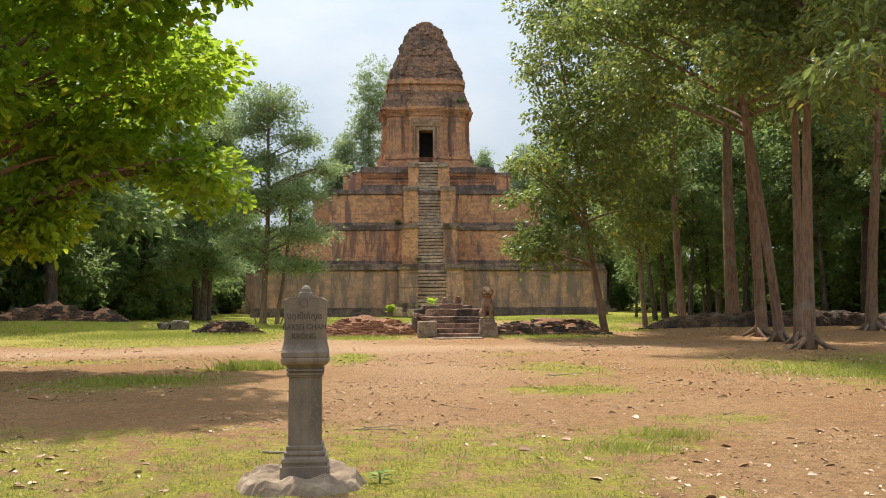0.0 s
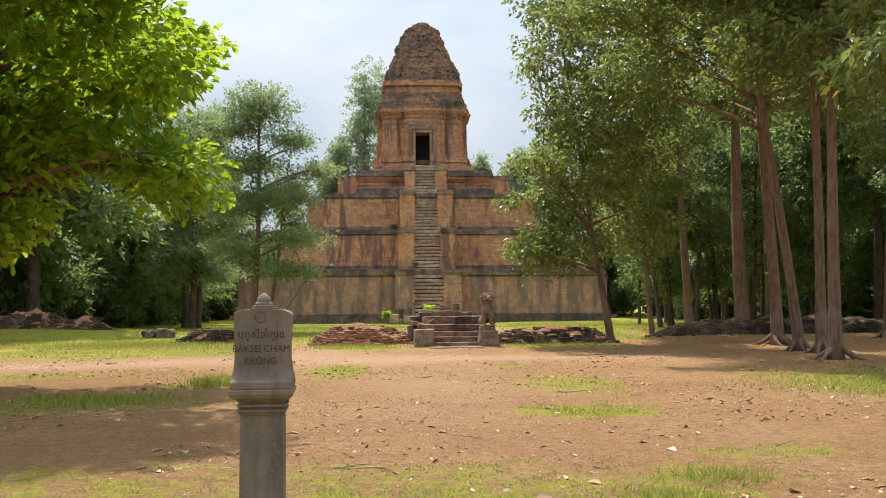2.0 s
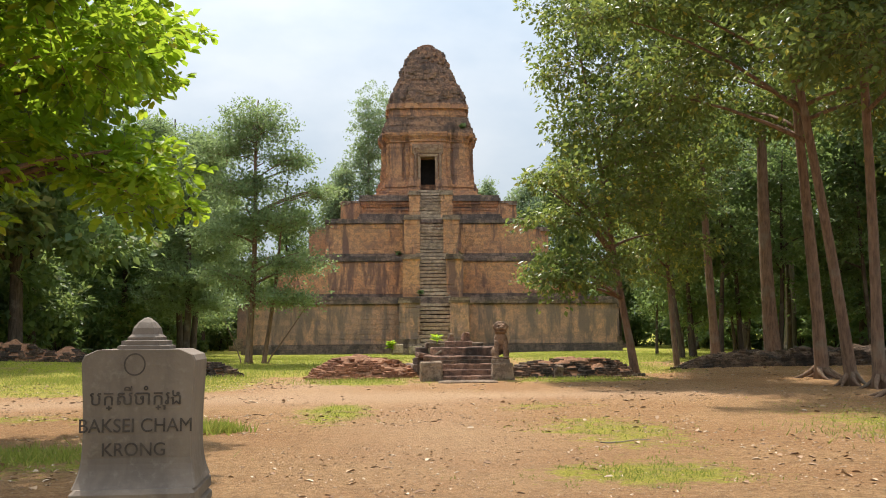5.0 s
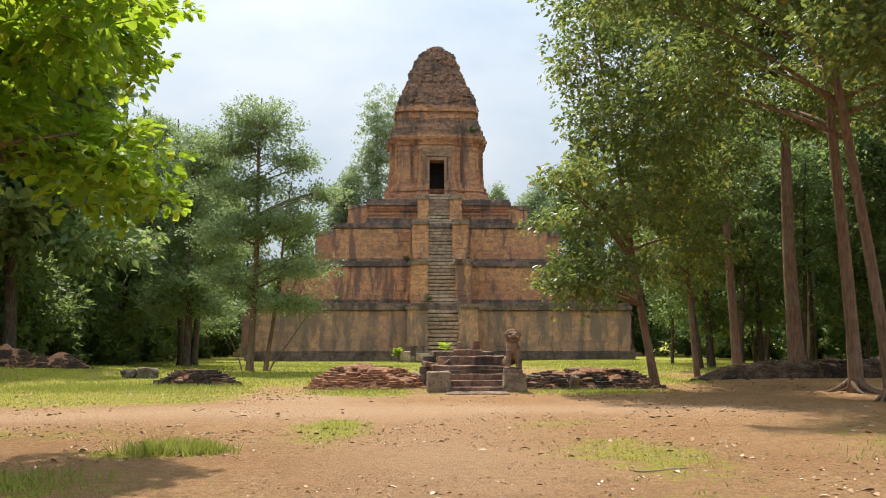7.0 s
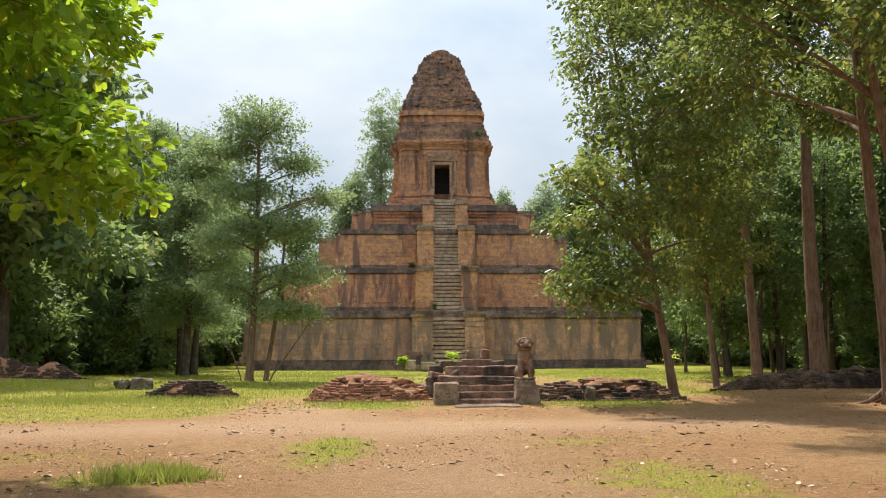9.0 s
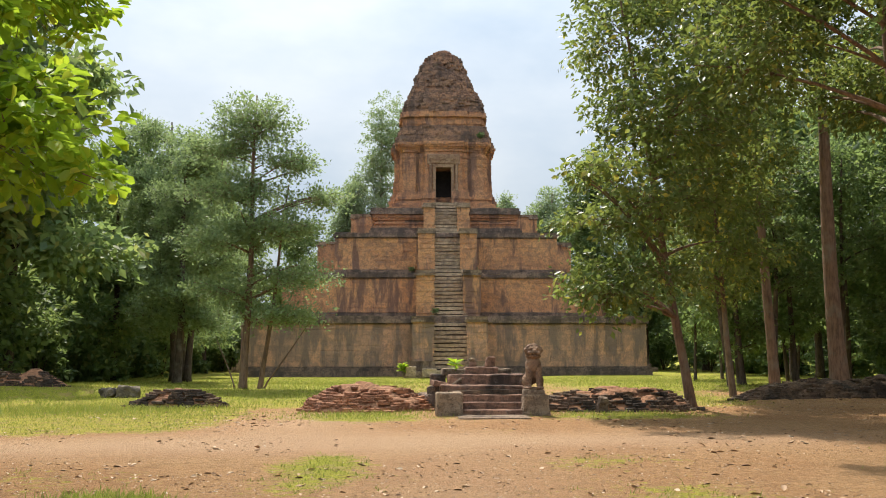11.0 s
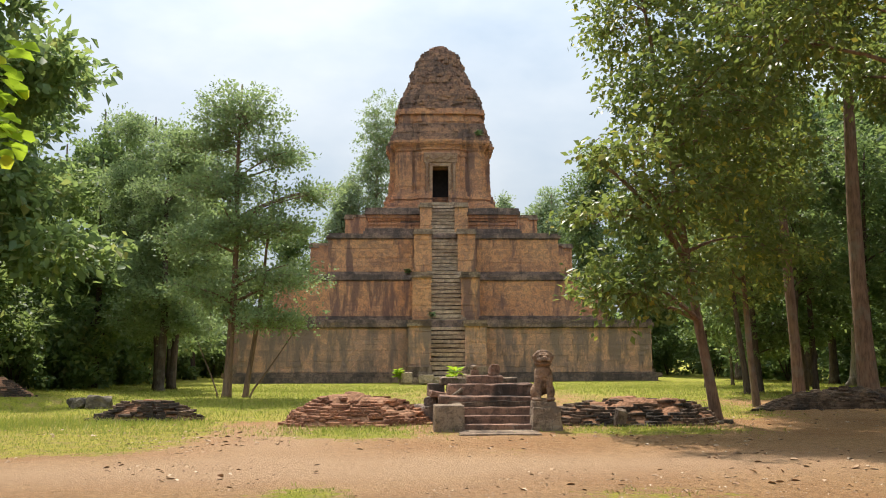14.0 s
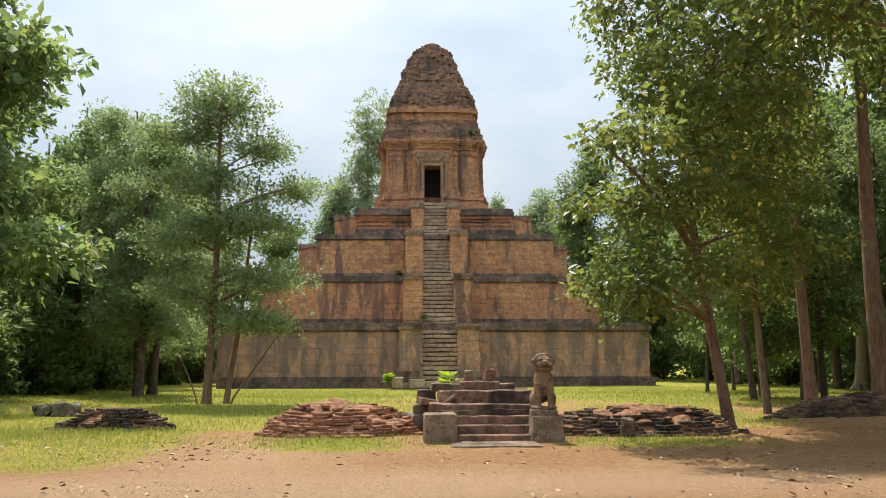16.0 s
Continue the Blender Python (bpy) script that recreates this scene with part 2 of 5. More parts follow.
def ground_mat():
    m = Mat("ground_soil_and_grass", 0.95, 0.15)
    fine, mid, big = m.noise(28.0, 8.0, rough=0.8), m.noise(2.4, 7.0, rough=0.7), m.noise(0.35, 5.0)
    clump = m.noise(9.0, 6.0, rough=0.75, shift=(7, 3, 0))
    speck, chip = m.noise(95.0, 3.0, rough=0.7), m.noise(48.0, 2.0, rough=0.6, shift=(4, 1, 0))
    soil = m.mix(m.step(big, 0.38, 0.62), (0.55, 0.315, 0.148), (0.48, 0.25, 0.112))
    soil = m.mix(m.math("MULTIPLY", m.step(mid, 0.49, 0.60), 0.45), soil, (0.36, 0.20, 0.09))
    soil = m.mix(m.math("MULTIPLY", m.step(clump, 0.51, 0.60), 0.65), soil, (0.31, 0.175, 0.08))
    soil = m.mix(m.math("MULTIPLY", m.step(clump, 0.46, 0.36), 0.4), soil, (0.70, 0.47, 0.23))
    soil = m.mix(m.math("MULTIPLY", m.step(fine, 0.49, 0.60), 0.65), soil, (0.22, 0.125, 0.06))
    path = m.attr("path")
    soil = m.mix(m.math("MULTIPLY", path, 0.75), soil, (0.60, 0.39, 0.24))
    soil = m.mix(m.math("MULTIPLY", m.step(speck, 0.57, 0.66), 0.7), soil, (0.10, 0.06, 0.038))
    soil = m.mix(m.math("MULTIPLY", m.step(chip, 0.62, 0.69), 0.7), soil, (0.64, 0.49, 0.33))
    lush = m.mix(m.step(fine, 0.42, 0.60), (0.40, 0.42, 0.035), (0.19, 0.22, 0.025))
    dry = m.mix(m.step(fine, 0.42, 0.60), (0.56, 0.46, 0.085), (0.32, 0.27, 0.045))
    gcol = m.mix(m.attr("lush"), dry, lush)
    gcol = m.mix(m.math("MULTIPLY", m.step(clump, 0.50, 0.62), 0.5), gcol, (0.20, 0.165, 0.05))
    gcol = m.mix(m.math("MULTIPLY", m.step(mid, 0.48, 0.62), 0.7), gcol, (0.37, 0.25, 0.11))
    gcol = m.mix(m.math("MULTIPLY", m.step(chip, 0.62, 0.70), 0.5), gcol, (0.55, 0.42, 0.26))
    ragged = m.math("ADD", m.math("MULTIPLY", m.math("SUBTRACT", m.noise(6.0, 7.0, rough=0.8), 0.5), 2.0), m.math("MULTIPLY", m.math("SUBTRACT", m.noise(1.7, 5.0, shift=(2, 8, 0)), 0.5), 1.1))
    c = m.mix(m.step(m.math("ADD", m.attr("grass"), ragged), 0.38, 0.62), soil, gcol)
    m.color(c)
    return m.bump(m.math("ADD", m.math("ADD", m.math("MULTIPLY", fine, 0.8), m.math("MULTIPLY", clump, 0.9)), mid), 1.0, 0.10).m


M_GROUND = ground_mat()

# ---- mesh helpers ----
rng = np.random.default_rng(7)


def mesh_from(name, verts, faces, mat, smooth=False):
    me = bpy.data.meshes.new(name)
    me.from_pydata([tuple(v) for v in verts], [], faces)
    me.materials.append(mat)
    if smooth:
        me.polygons.foreach_set("use_smooth", [True] * len(me.polygons))
    me.update()
    return me


def part(name, data, material, parent, label=""):
    """A bmesh or mesh as ONE mesh object under a thing or a part."""
    if isinstance(data, bmesh.types.BMesh):
        me = bpy.data.meshes.new(name)
        data.to_mesh(me)
        data.free()
        me.materials.append(material)
    else:
        me = data
    ob = new(name, me)
    ob.parent = parent
    if label:
        ob["label"] = label
    return ob


def thing(name, data, material, label, category, group="", kind="", at=(0, 0, 0)):
    """A top-level mesh, or an Empty where data is None."""
    ob = part(name, data, material, None) if data is not None else new(name)
    ob.location = at
    return tagged(ob, label, category, group, kind)


def box(bm, x0, x1, y0, y1, z0, z1, jit=0.0, bevel=0.0, seed=0):
    r = random.Random(seed * 7919 + int(x0 * 100) * 31 + int(z0 * 100))
    vs = [bm.verts.new((x + r.uniform(-jit, jit), y + r.uniform(-jit, jit), z + r.uniform(-jit, jit)))
          for z in (z0, z1) for y in (y0, y1) for x in (x0, x1)]
    fs = [bm.faces.new([vs[i] for i in q]) for q in ((0, 2, 3, 1), (4, 5, 7, 6), (0, 1, 5, 4), (2, 6, 7, 3), (0, 4, 6, 2), (1, 3, 7, 5))]
    if bevel:
        es = list({e for f in fs for e in f.edges})
        bmesh.ops.bevel(bm, geom=es, offset=bevel, segments=1, affect="EDGES", profile=0.6)
    return vs


def worn_box(sx, sy, sz, rough=0.02, cuts=5, bevel=0.03, seed=0):
    """A stone block centred on its base, with worn edges and an uneven skin."""
    bm = bmesh.new()
    bmesh.ops.create_cube(bm, size=1.0)
    bmesh.ops.scale(bm, vec=(sx, sy, sz), verts=bm.verts)
    bmesh.ops.bevel(bm, geom=list(bm.edges), offset=bevel, segments=2, affect="EDGES", profile=0.6)
    bmesh.ops.subdivide_edges(bm, edges=list(bm.edges), cuts=cuts, use_grid_fill=True)
    off = Vector((seed * 3.7, seed * 1.3, seed * 5.1))
    for v in bm.verts:
        n = noise.noise_vector(v.co * 4.0 + off) * rough + noise.noise_vector(v.co * 13.0 + off) * rough * 0.4
        v.co += n
        v.co.z += sz / 2
    return bm


def tube(points, radii, sides=8, seed=0, wob=0.0):
    """A tapered limb along points."""
    verts, faces = [], []
    pts = [Vector(p) for p in points]
    r = random.Random(seed)
    for i, p in enumerate(pts):
        d = (pts[min(i + 1, len(pts) - 1)] - pts[max(i - 1, 0)]).normalized()
        u = d.cross(Vector((0.31, 0.95, 0.05))).normalized()
        w = d.cross(u)
        for k in range(sides):
            a = 2 * math.pi * k / sides
            rr = radii[i] * (1 + wob * r.uniform(-1, 1))
            verts.append(p + u * math.cos(a) * rr + w * math.sin(a) * rr)
    for i in range(len(pts) - 1):
        for k in range(sides):
            a, b = i * sides + k, i * sides + (k + 1) % sides
            faces.append((a, b, b + sides, a + sides))
    n = len(verts)
    faces.append(tuple(range(sides))[::-1])
    faces.append(tuple(range(n - sides, n)))
    return verts, faces


def leaf_mesh(name, mat, places, dirs, normals, length, width, fold=0.25, simple=False, blunt=False):
    """Many leaves in one mesh: a pointed or blunt blade folded at its midrib."""
    n = len(places)
    d = dirs / np.linalg.norm(dirs, axis=1, keepdims=True)
    s = np.cross(d, normals)
    s /= np.linalg.norm(s, axis=1, keepdims=True) + 1e-9
    u = np.cross(s, d)
    ln, wd = length[:, None], width[:, None]
    if simple:
        vs = np.stack([places, places + d * ln * 0.45 + s * wd * 0.5 + u * wd * fold, places + d * ln, places + d * ln * 0.45 - s * wd * 0.5 + u * wd * fold], 1)
        k, tri = 4, np.array([[0, 1, 2], [0, 2, 3]])
    else:
        droop = -np.array([0, 0, 1.0]) * ln * 0.12
        la, wa, lb, wb = (0.45, 0.36, 0.84, 0.47) if blunt else (0.3, 0.46, 0.68, 0.36)
        vs = np.stack([places, places + d * ln * la + s * wd * wa + u * wd * fold, places + d * ln * lb + s * wd * wb + u * wd * fold + droop * 0.5,
                       places + d * ln + droop, places + d * ln * lb - s * wd * wb + u * wd * fold + droop * 0.5, places + d * ln * la - s * wd * wa + u * wd * fold], 1)
        k, tri = 6, np.array([[0, 1, 2, 3], [0, 3, 4, 5]])
    f = (np.arange(n)[:, None, None] * k + tri[None]).reshape(-1, tri.shape[1])
    me = bpy.data.meshes.new(name)
    verts = vs.reshape(-1, 3)
    me.vertices.add(len(verts))
    me.vertices.foreach_set("co", verts.astype(np.float32).ravel())
    me.loops.add(f.size)
    me.loops.foreach_set("vertex_index", f.astype(np.int32).ravel())
    me.polygons.add(len(f))
    me.polygons.foreach_set("loop_start", (np.arange(len(f)) * f.shape[1]).astype(np.int32))
    me.materials.append(mat)
    me.update(calc_edges=True)
    return me


def foliage(name, mat, lobes, twigs, per, length, width, spread=0.5, droop=0.35, shell=0.55, simple=False, seed=1, bunch=26, rosette=False):
    """Leaves along forking sprays, or in rosettes at the twigs' ends, that fill ellipsoid lobes (x, y, z, rx, ry, rz). Returns the leaves and the twigs."""
    g = np.random.default_rng(seed)
    total = twigs * per
    clumps = max(12, int(total / bunch))
    vol = np.array([l[3] * l[4] * l[5] for l in lobes]) ** 0.7
    L = np.array(lobes)[g.choice(len(lobes), size=clumps, p=vol / vol.sum())]
    d = g.normal(size=(clumps, 3))
    d /= np.linalg.norm(d, axis=1, keepdims=True)
    r = shell + (1 - shell) * g.random(clumps) ** 0.6
    size = spread * (0.55 + 0.9 * g.random(clumps) ** 1.5)
    room = np.maximum(L[:, 3:6] - 0.7 * size[:, None], 0.35 * L[:, 3:6])
    c = L[:, :3] + d * r[:, None] * room
    # each twig runs outwards from the lobe's middle
    ax = d * np.array([1, 1, 0.45]) + g.normal(size=(clumps, 3)) * np.array([0.4, 0.4, 0.22])
    ax[:, 2] += 0.12 - 0.35 * droop
    ax /= np.linalg.norm(ax, axis=1, keepdims=True)
    up = np.array([0, 0, 1.0]) + g.normal(size=(clumps, 3)) * 0.35
    ay = np.cross(up, ax)
    ay /= np.linalg.norm(ay, axis=1, keepdims=True) + 1e-9
    up = np.cross(ax, ay)
    k = g.integers(0, clumps, size=total)
    sk = size[k][:, None]
    if rosette:
        th, rho = g.random(total) * 2 * math.pi, g.random(total) ** 0.6
        out = ax[k] * np.cos(th)[:, None] + ay[k] * np.sin(th)[:, None]
        lift = 0.30 * (1 - rho ** 2) + 0.16 * g.normal(size=total)
        p = c[k] + (out * rho[:, None] + up[k] * lift[:, None]) * sk
        ld = out + g.normal(size=(total, 3)) * 0.4
        nm = up[k] + out * 0.35 + g.normal(size=(total, 3)) * 0.38
    else:
        t = g.random(total) ** 0.8
        fork = np.clip(g.normal(size=total) * 0.48, -1.0, 1.0) * (0.35 + 0.65 * np.sin(t * 2.6))
        side = np.sign(fork + 1e-6)
        p = c[k] + (ax[k] * (1.7 * t - 0.7)[:, None] + ay[k] * fork[:, None] + up[k] * (0.17 * g.normal(size=total) - 0.22 * t * t)[:, None]) * sk
        ld = ax[k] * 0.5 + ay[k] * (side * 0.7)[:, None] + g.normal(size=(total, 3)) * 0.6
        nm = up[k] + g.normal(size=(total, 3)) * 0.55
    ld[:, 2] -= droop
    ln = length * (0.55 + 0.75 * g.random(total))
    leaves = leaf_mesh(name, mat, p, ld, nm, ln, ln * width * (0.8 + 0.4 * g.random(total)), simple=simple, fold=0.18, blunt=rosette)
    a, b = c - ax * (0.9 * size)[:, None], c + ax * (0.85 * size)[:, None] - up * (0.15 * size)[:, None]
    w = (0.005 + 0.006 * g.random(clumps))[:, None]
    tv = np.stack([a + ay * w, a - ay * w * 0.6 + up * w, a - ay * w * 0.6 - up * w, b], 1).reshape(-1, 3)
    tf = [(4 * i + m, 4 * i + (m + 1) % 3, 4 * i + 3) for i in range(clumps) for m in range(3)]
    return leaves, (tv, tf)


def tree(label, at, height, radius, lean, lobes, leaf_mat, bark_mat, twigs, per, length, width=0.45, spread=0.6, droop=0.35, roots=0.0,
         limbs=10, shell=0.5, simple=False, seed=1, category="tree", group="", name="tree", stems=(), bunch=26, rosette=False, bare=True):
    """A tapered trunk with limbs that reach into the lobes of its crown."""
    ob = thing(name, None, None, label, category, group, at=at)
    r = random.Random(seed)
    def stem(x0, y0, h, rad, ln):
        pts, rad_l = [], []
        for i in range(11):
            u = i / 10
            w = 0.35 * rad * math.sin(u * 7 + seed)
            pts.append((x0 + ln[0] * u + w, y0 + ln[1] * u + 0.4 * rad * math.cos(u * 6 + seed), h * u - 0.15 * (i == 0)))
            rad_l.append(rad * (1.0 - 0.78 * u) * (1 + (0.55 if i == 0 else 0)))
        pts.insert(1, tuple(a * 0.75 + b * 0.25 for a, b in zip(pts[0], pts[1])))
        rad_l.insert(1, rad * 1.12)
        return pts, rad_l
    pts, rad_l = stem(0, 0, height, radius, lean)
    v, f = tube(pts, rad_l, 12, seed, 0.05)
    part("trunk", mesh_from("trunk", v, f, bark_mat, True), None, ob)
    for x0, y0, h, rad, ln in stems:
        v, f = tube(*stem(x0, y0, h, rad, ln), 9, seed + 1, 0.05)
        part("trunk", mesh_from("trunk", v, f, bark_mat, True), None, ob)
    if roots:
        for i in range(6):
            a = i * 1.05 + r.random()
            ll = roots * r.uniform(0.7, 1.2)
            q = [(math.cos(a + 0.15 * j) * (radius * 0.6 + ll * j / 4), math.sin(a + 0.15 * j) * (radius * 0.6 + ll * j / 4), 0.28 * (1 - j / 4) ** 2 * (1 + radius) - 0.03 * j / 4) for j in range(5)]
            v, f = tube(q, [radius * 0.5 * (1 - 0.8 * j / 4) for j in range(5)], 7, seed + i)
            part("root", mesh_from("root", v, f, bark_mat, True), None, ob)
    for i in range(limbs):
        lb = lobes[i % len(lobes)]
        tgt = Vector(lb[:3]) + Vector((r.uniform(-0.7, 0.7) * lb[3], r.uniform(-0.7, 0.7) * lb[4], r.uniform(-0.3, 0.6) * lb[5]))
        u0 = min(0.93, max(0.22, (tgt.z - 0.35 * Vector((tgt.x, tgt.y)).length) / height))
        st = Vector((lean[0] * u0, lean[1] * u0, height * u0))
        mid = st.lerp(tgt, 0.5) + Vector((r.uniform(-0.25, 0.25), r.uniform(-0.25, 0.25), 0.12 * (tgt - st).length))
        q = [(1 - t) ** 2 * st + 2 * t * (1 - t) * mid + t * t * tgt for t in (0, 0.2, 0.4, 0.6, 0.8, 1)]
        r0 = radius * (1 - 0.78 * u0) * 0.5 + 0.008
        v, f = tube(q, [r0 * (1 - 0.85 * j / 5) for j in range(6)], 6, seed + i)
        part("branch", mesh_from("branch", v, f, bark_mat, True), None, ob)
    leaves, (tv, tf) = foliage("crown", leaf_mat, lobes, twigs, per, length, width, spread, droop, shell, simple, seed, bunch, rosette)
    part("crown", leaves, None, ob)
    if bare:
        tagged(part("branchwork", mesh_from("branchwork", tv, tf, bark_mat), None, ob, "thin bare twigs"), kind="stuff")
    return ob


def smooth(a, b, x):
    t = min(1.0, max(0.0, (x - a) / (b - a)))
    return t * t * (3 - 2 * t)


# ---- ground ----
def ridge(x, y, cx, cy, rx, ry, h, p=2.0):
    d = (abs(x - cx) / rx) ** p + (abs(y - cy) / ry) ** p
    return h * max(0.0, 1 - d) ** 0.6 if d < 1 else 0.0


def ground_z(x, y):
    z = 0.05 * noise.noise(Vector((x * 0.25, y * 0.25, 0))) + 0.018 * noise.noise(Vector((x * 1.6, y * 1.6, 3))) * (1 if y < 45 else 0)
    z -= 0.07 * smooth(10, 6, y) + 0.18 * smooth(48, 60, y)
    z += 0.10 * smooth(38, 44, y) * smooth(4, 9, x)
    z += ridge(x, y, -17.5, 39.5, 5.5, 2.2, 0.45)
    z += ridge(x, y, 15.0, 36.4, 7.5, 2.2, 0.2)
    return z


def patch(x, y, cx, cy, rx, ry):
    return math.exp(-(((x - cx) / rx) ** 2 + ((y - cy) / ry) ** 2))


def ground_masks(x, y):
    """How much grass stands there, how lush it is, and how worn the path is."""
    n = noise.noise(Vector((x * 0.45, y * 0.3, 5))) * 0.5 + noise.noise(Vector((x * 1.3, y * 0.8, 9))) * 0.35
    lawn = smooth(31.5, 34.5, y + 0.5 * n + 0.25 * max(0, -x - 5)) * (1 - 0.75 * patch(x, y, 1.5, 46, 5, 18)) * (1 - 0.8 * smooth(6, 10, x) * smooth(44, 40, y))
    left = smooth(-4.8, -7.0, x + 0.9 * n) * smooth(22.6, 25.5, y + n) * 0.85
    strip = max(0.95 * patch(x, y, -3.1, 29.0, 2.0, 1.5), 0.9 * patch(x, y, 3.2, 29.2, 2.4, 1.0))
    near = 0.62 * smooth(10.6, 7.6, y + 1.2 * n) * smooth(1.8, -0.6, x + 1.2 * n) * (0.55 + 0.45 * smooth(0, 4, y))
    spots = max(0.9 * patch(x, y, -3.0, 20.2, 0.75, 2.6), 0.75 * patch(x, y, 0.8, 12.6, 1.3, 0.9), 0.7 * patch(x, y, 1.3, 16.5, 1.3, 2.4), 0.8 * patch(x, y, 6.9, 16.2, 2.4, 4.2), 0.7 * patch(x, y, 10.5, 19.5, 3.5, 2.2),
                0.75 * patch(x, y, -6.3, 14.0, 1.9, 1.7), 0.8 * patch(x, y, -5.2, 16.6, 0.9, 0.6), 0.6 * patch(x, y, -9.0, 18.8, 3.5, 1.2), 0.5 * patch(x, y, 0.3, 8.0, 1.6, 1.2), 0.5 * patch(x, y, 0.9, 20.5, 1.1, 1.2), 0.45 * patch(x, y, -0.3, 25.5, 1.0, 1.2),
                0.55 * patch(x, y, 1.9, 9.4, 0.9, 0.6))
    g = max(lawn, left, strip, near, spots) + 0.30 * n
    lush = max(0.9 * smooth(33, 38, y), 0.8 * max(patch(x, y, 7.2, 16.0, 3.4, 5.0), patch(x, y, -2.9, 29.0, 3.0, 1.6), patch(x, y, 3.2, 29.2, 2.8, 1.2), patch(x, y, -6.3, 14.5, 2.6, 2.6), patch(x, y, -3.0, 20.2, 0.9, 2.8)), 0.25) + 0.25 * n
    path = patch(0, y, 0, 23.6 + 0.10 * x + 0.03 * max(0, -x - 4) * -2, 1, 1.7) * (1 if x < 2 else smooth(9, 2, x)) + 0.8 * patch(x, y, -4.2, 27.5, 1.5, 3.5) + 0.5 * patch(x, y, -1.2, 17.0, 1.6, 6.0)
    g -= 0.75 * patch(0, y, 0, 23.8 + 0.10 * x, 1, 1.6) * smooth(4, -1, x)
    return min(1, max(0, g)), min(1, max(0, lush)), min(1, max(0, path))


def axis(dense0, dense1, step, far0, far1, grow=1.16):
    a = list(np.arange(dense0, dense1 + step / 2, step))
    d, lo = step, a[0]
    while lo > far0:
        d *= grow
        lo -= d
        a.insert(0, lo)
    d, hi = step, a[-1]
    while hi < far1:
        d *= grow
        hi += d
        a.append(hi)
    return a


gx, gy = axis(-11, 11, 0.17, -900, 900), axis(1, 36, 0.17, -300, 1500, 1.10)
gv = [(x, y, ground_z(x, y)) for y in gy for x in gx]
nx = len(gx)
gf = [(j * nx + i, j * nx + i + 1, (j + 1) * nx + i + 1, (j + 1) * nx + i) for j in range(len(gy) - 1) for i in range(nx - 1)]
ground_me = mesh_from("ground", gv, gf, M_GROUND, True)
masks = np.array([ground_masks(v[0], v[1]) for v in gv], dtype=np.float32)
for k, nm_ in enumerate(("grass", "lush", "path")):
    ground_me.attributes.new(nm_, "FLOAT", "POINT").data.foreach_set("value", masks[:, k].copy())
thing("ground", ground_me, None, "sandy orange earth with worn paths and thin grass", "ground", kind="structure")

# ---- the temple ----
YC = 83.65
temple = thing("temple", None, None, "stepped laterite pyramid temple with a weathered brick tower", "temple", at=(0, YC, 0))


def block_mesh(seed):
    """One facing block, 1 x 1 on its face, set 1 deep, with worn rounded edges."""
    r = random.Random(seed)
    j = lambda a: r.uniform(-a, a)
    rim = [(-0.5 + j(0.012), 0.12, -0.5 + j(0.02)), (0.5 + j(0.012), 0.12, -0.5 + j(0.02)), (0.5 + j(0.012), 0.12, 0.5 + j(0.02)), (-0.5 + j(0.012), 0.12, 0.5 + j(0.02))]
    face = [(-0.487 + j(0.012), j(0.05), -0.475 + j(0.02)), (0.487 + j(0.012), j(0.05), -0.475 + j(0.02)), (0.487 + j(0.012), j(0.05), 0.475 + j(0.02)), (-0.487 + j(0.012), j(0.05), 0.475 + j(0.02))]
    back = [(x, 1.0, z) for x, _, z in rim]
    fs = [(4, 5, 6, 7)]
    for k in range(4):
        a, b = k, (k + 1) % 4
        fs += [(a, b, b + 4, a + 4), (b, a, a + 8, b + 8)]
    return rim + face + back, fs


BLOCK_DATA = [block_mesh(i) for i in range(5)]


def block_rows(x0, x1, z0, z1, h, w, seed):
    """Running bond: centre x, centre z, width and height of each block."""
    r = random.Random(seed)
    rows = max(1, round((z1 - z0) / h))
    hh = (z1 - z0) / rows
    for k in range(rows):
        x = x0 - (r.random() * w * 0.6)
        while x < x1:
            ww = w * r.uniform(0.7, 1.35)
            a, b = max(x, x0), min(x + ww, x1)
            if b - a > 0.12:
                yield (a + b) / 2, z0 + (k + 0.5) * hh, b - a, hh
            x += ww


def joined_blocks(verts, faces, x0, x1, z0, z1, y, h, w, seed, turn=0, depth=0.16, gap=0.004):
    """Facing blocks added to one mesh; turn: quarter turns about the temple's axis."""
    r = random.Random(seed + 5)
    c, s = (1, 0, -1, 0)[turn], (0, 1, 0, -1)[turn]
    for cx, cz, ww, hh in block_rows(x0, x1, z0, z1, h, w, seed):
        bv, bf = BLOCK_DATA[r.randrange(5)]
        n, o = len(verts), r.uniform(-0.018, 0.018)
        for vx, vy, vz in bv:
            x, yy, z = cx + vx * (ww - gap), y + o + vy * depth, cz + vz * (hh - gap)
            verts.append((x * c - yy * s, x * s + yy * c, z))
        faces += [tuple(i + n for i in q) for q in bf]


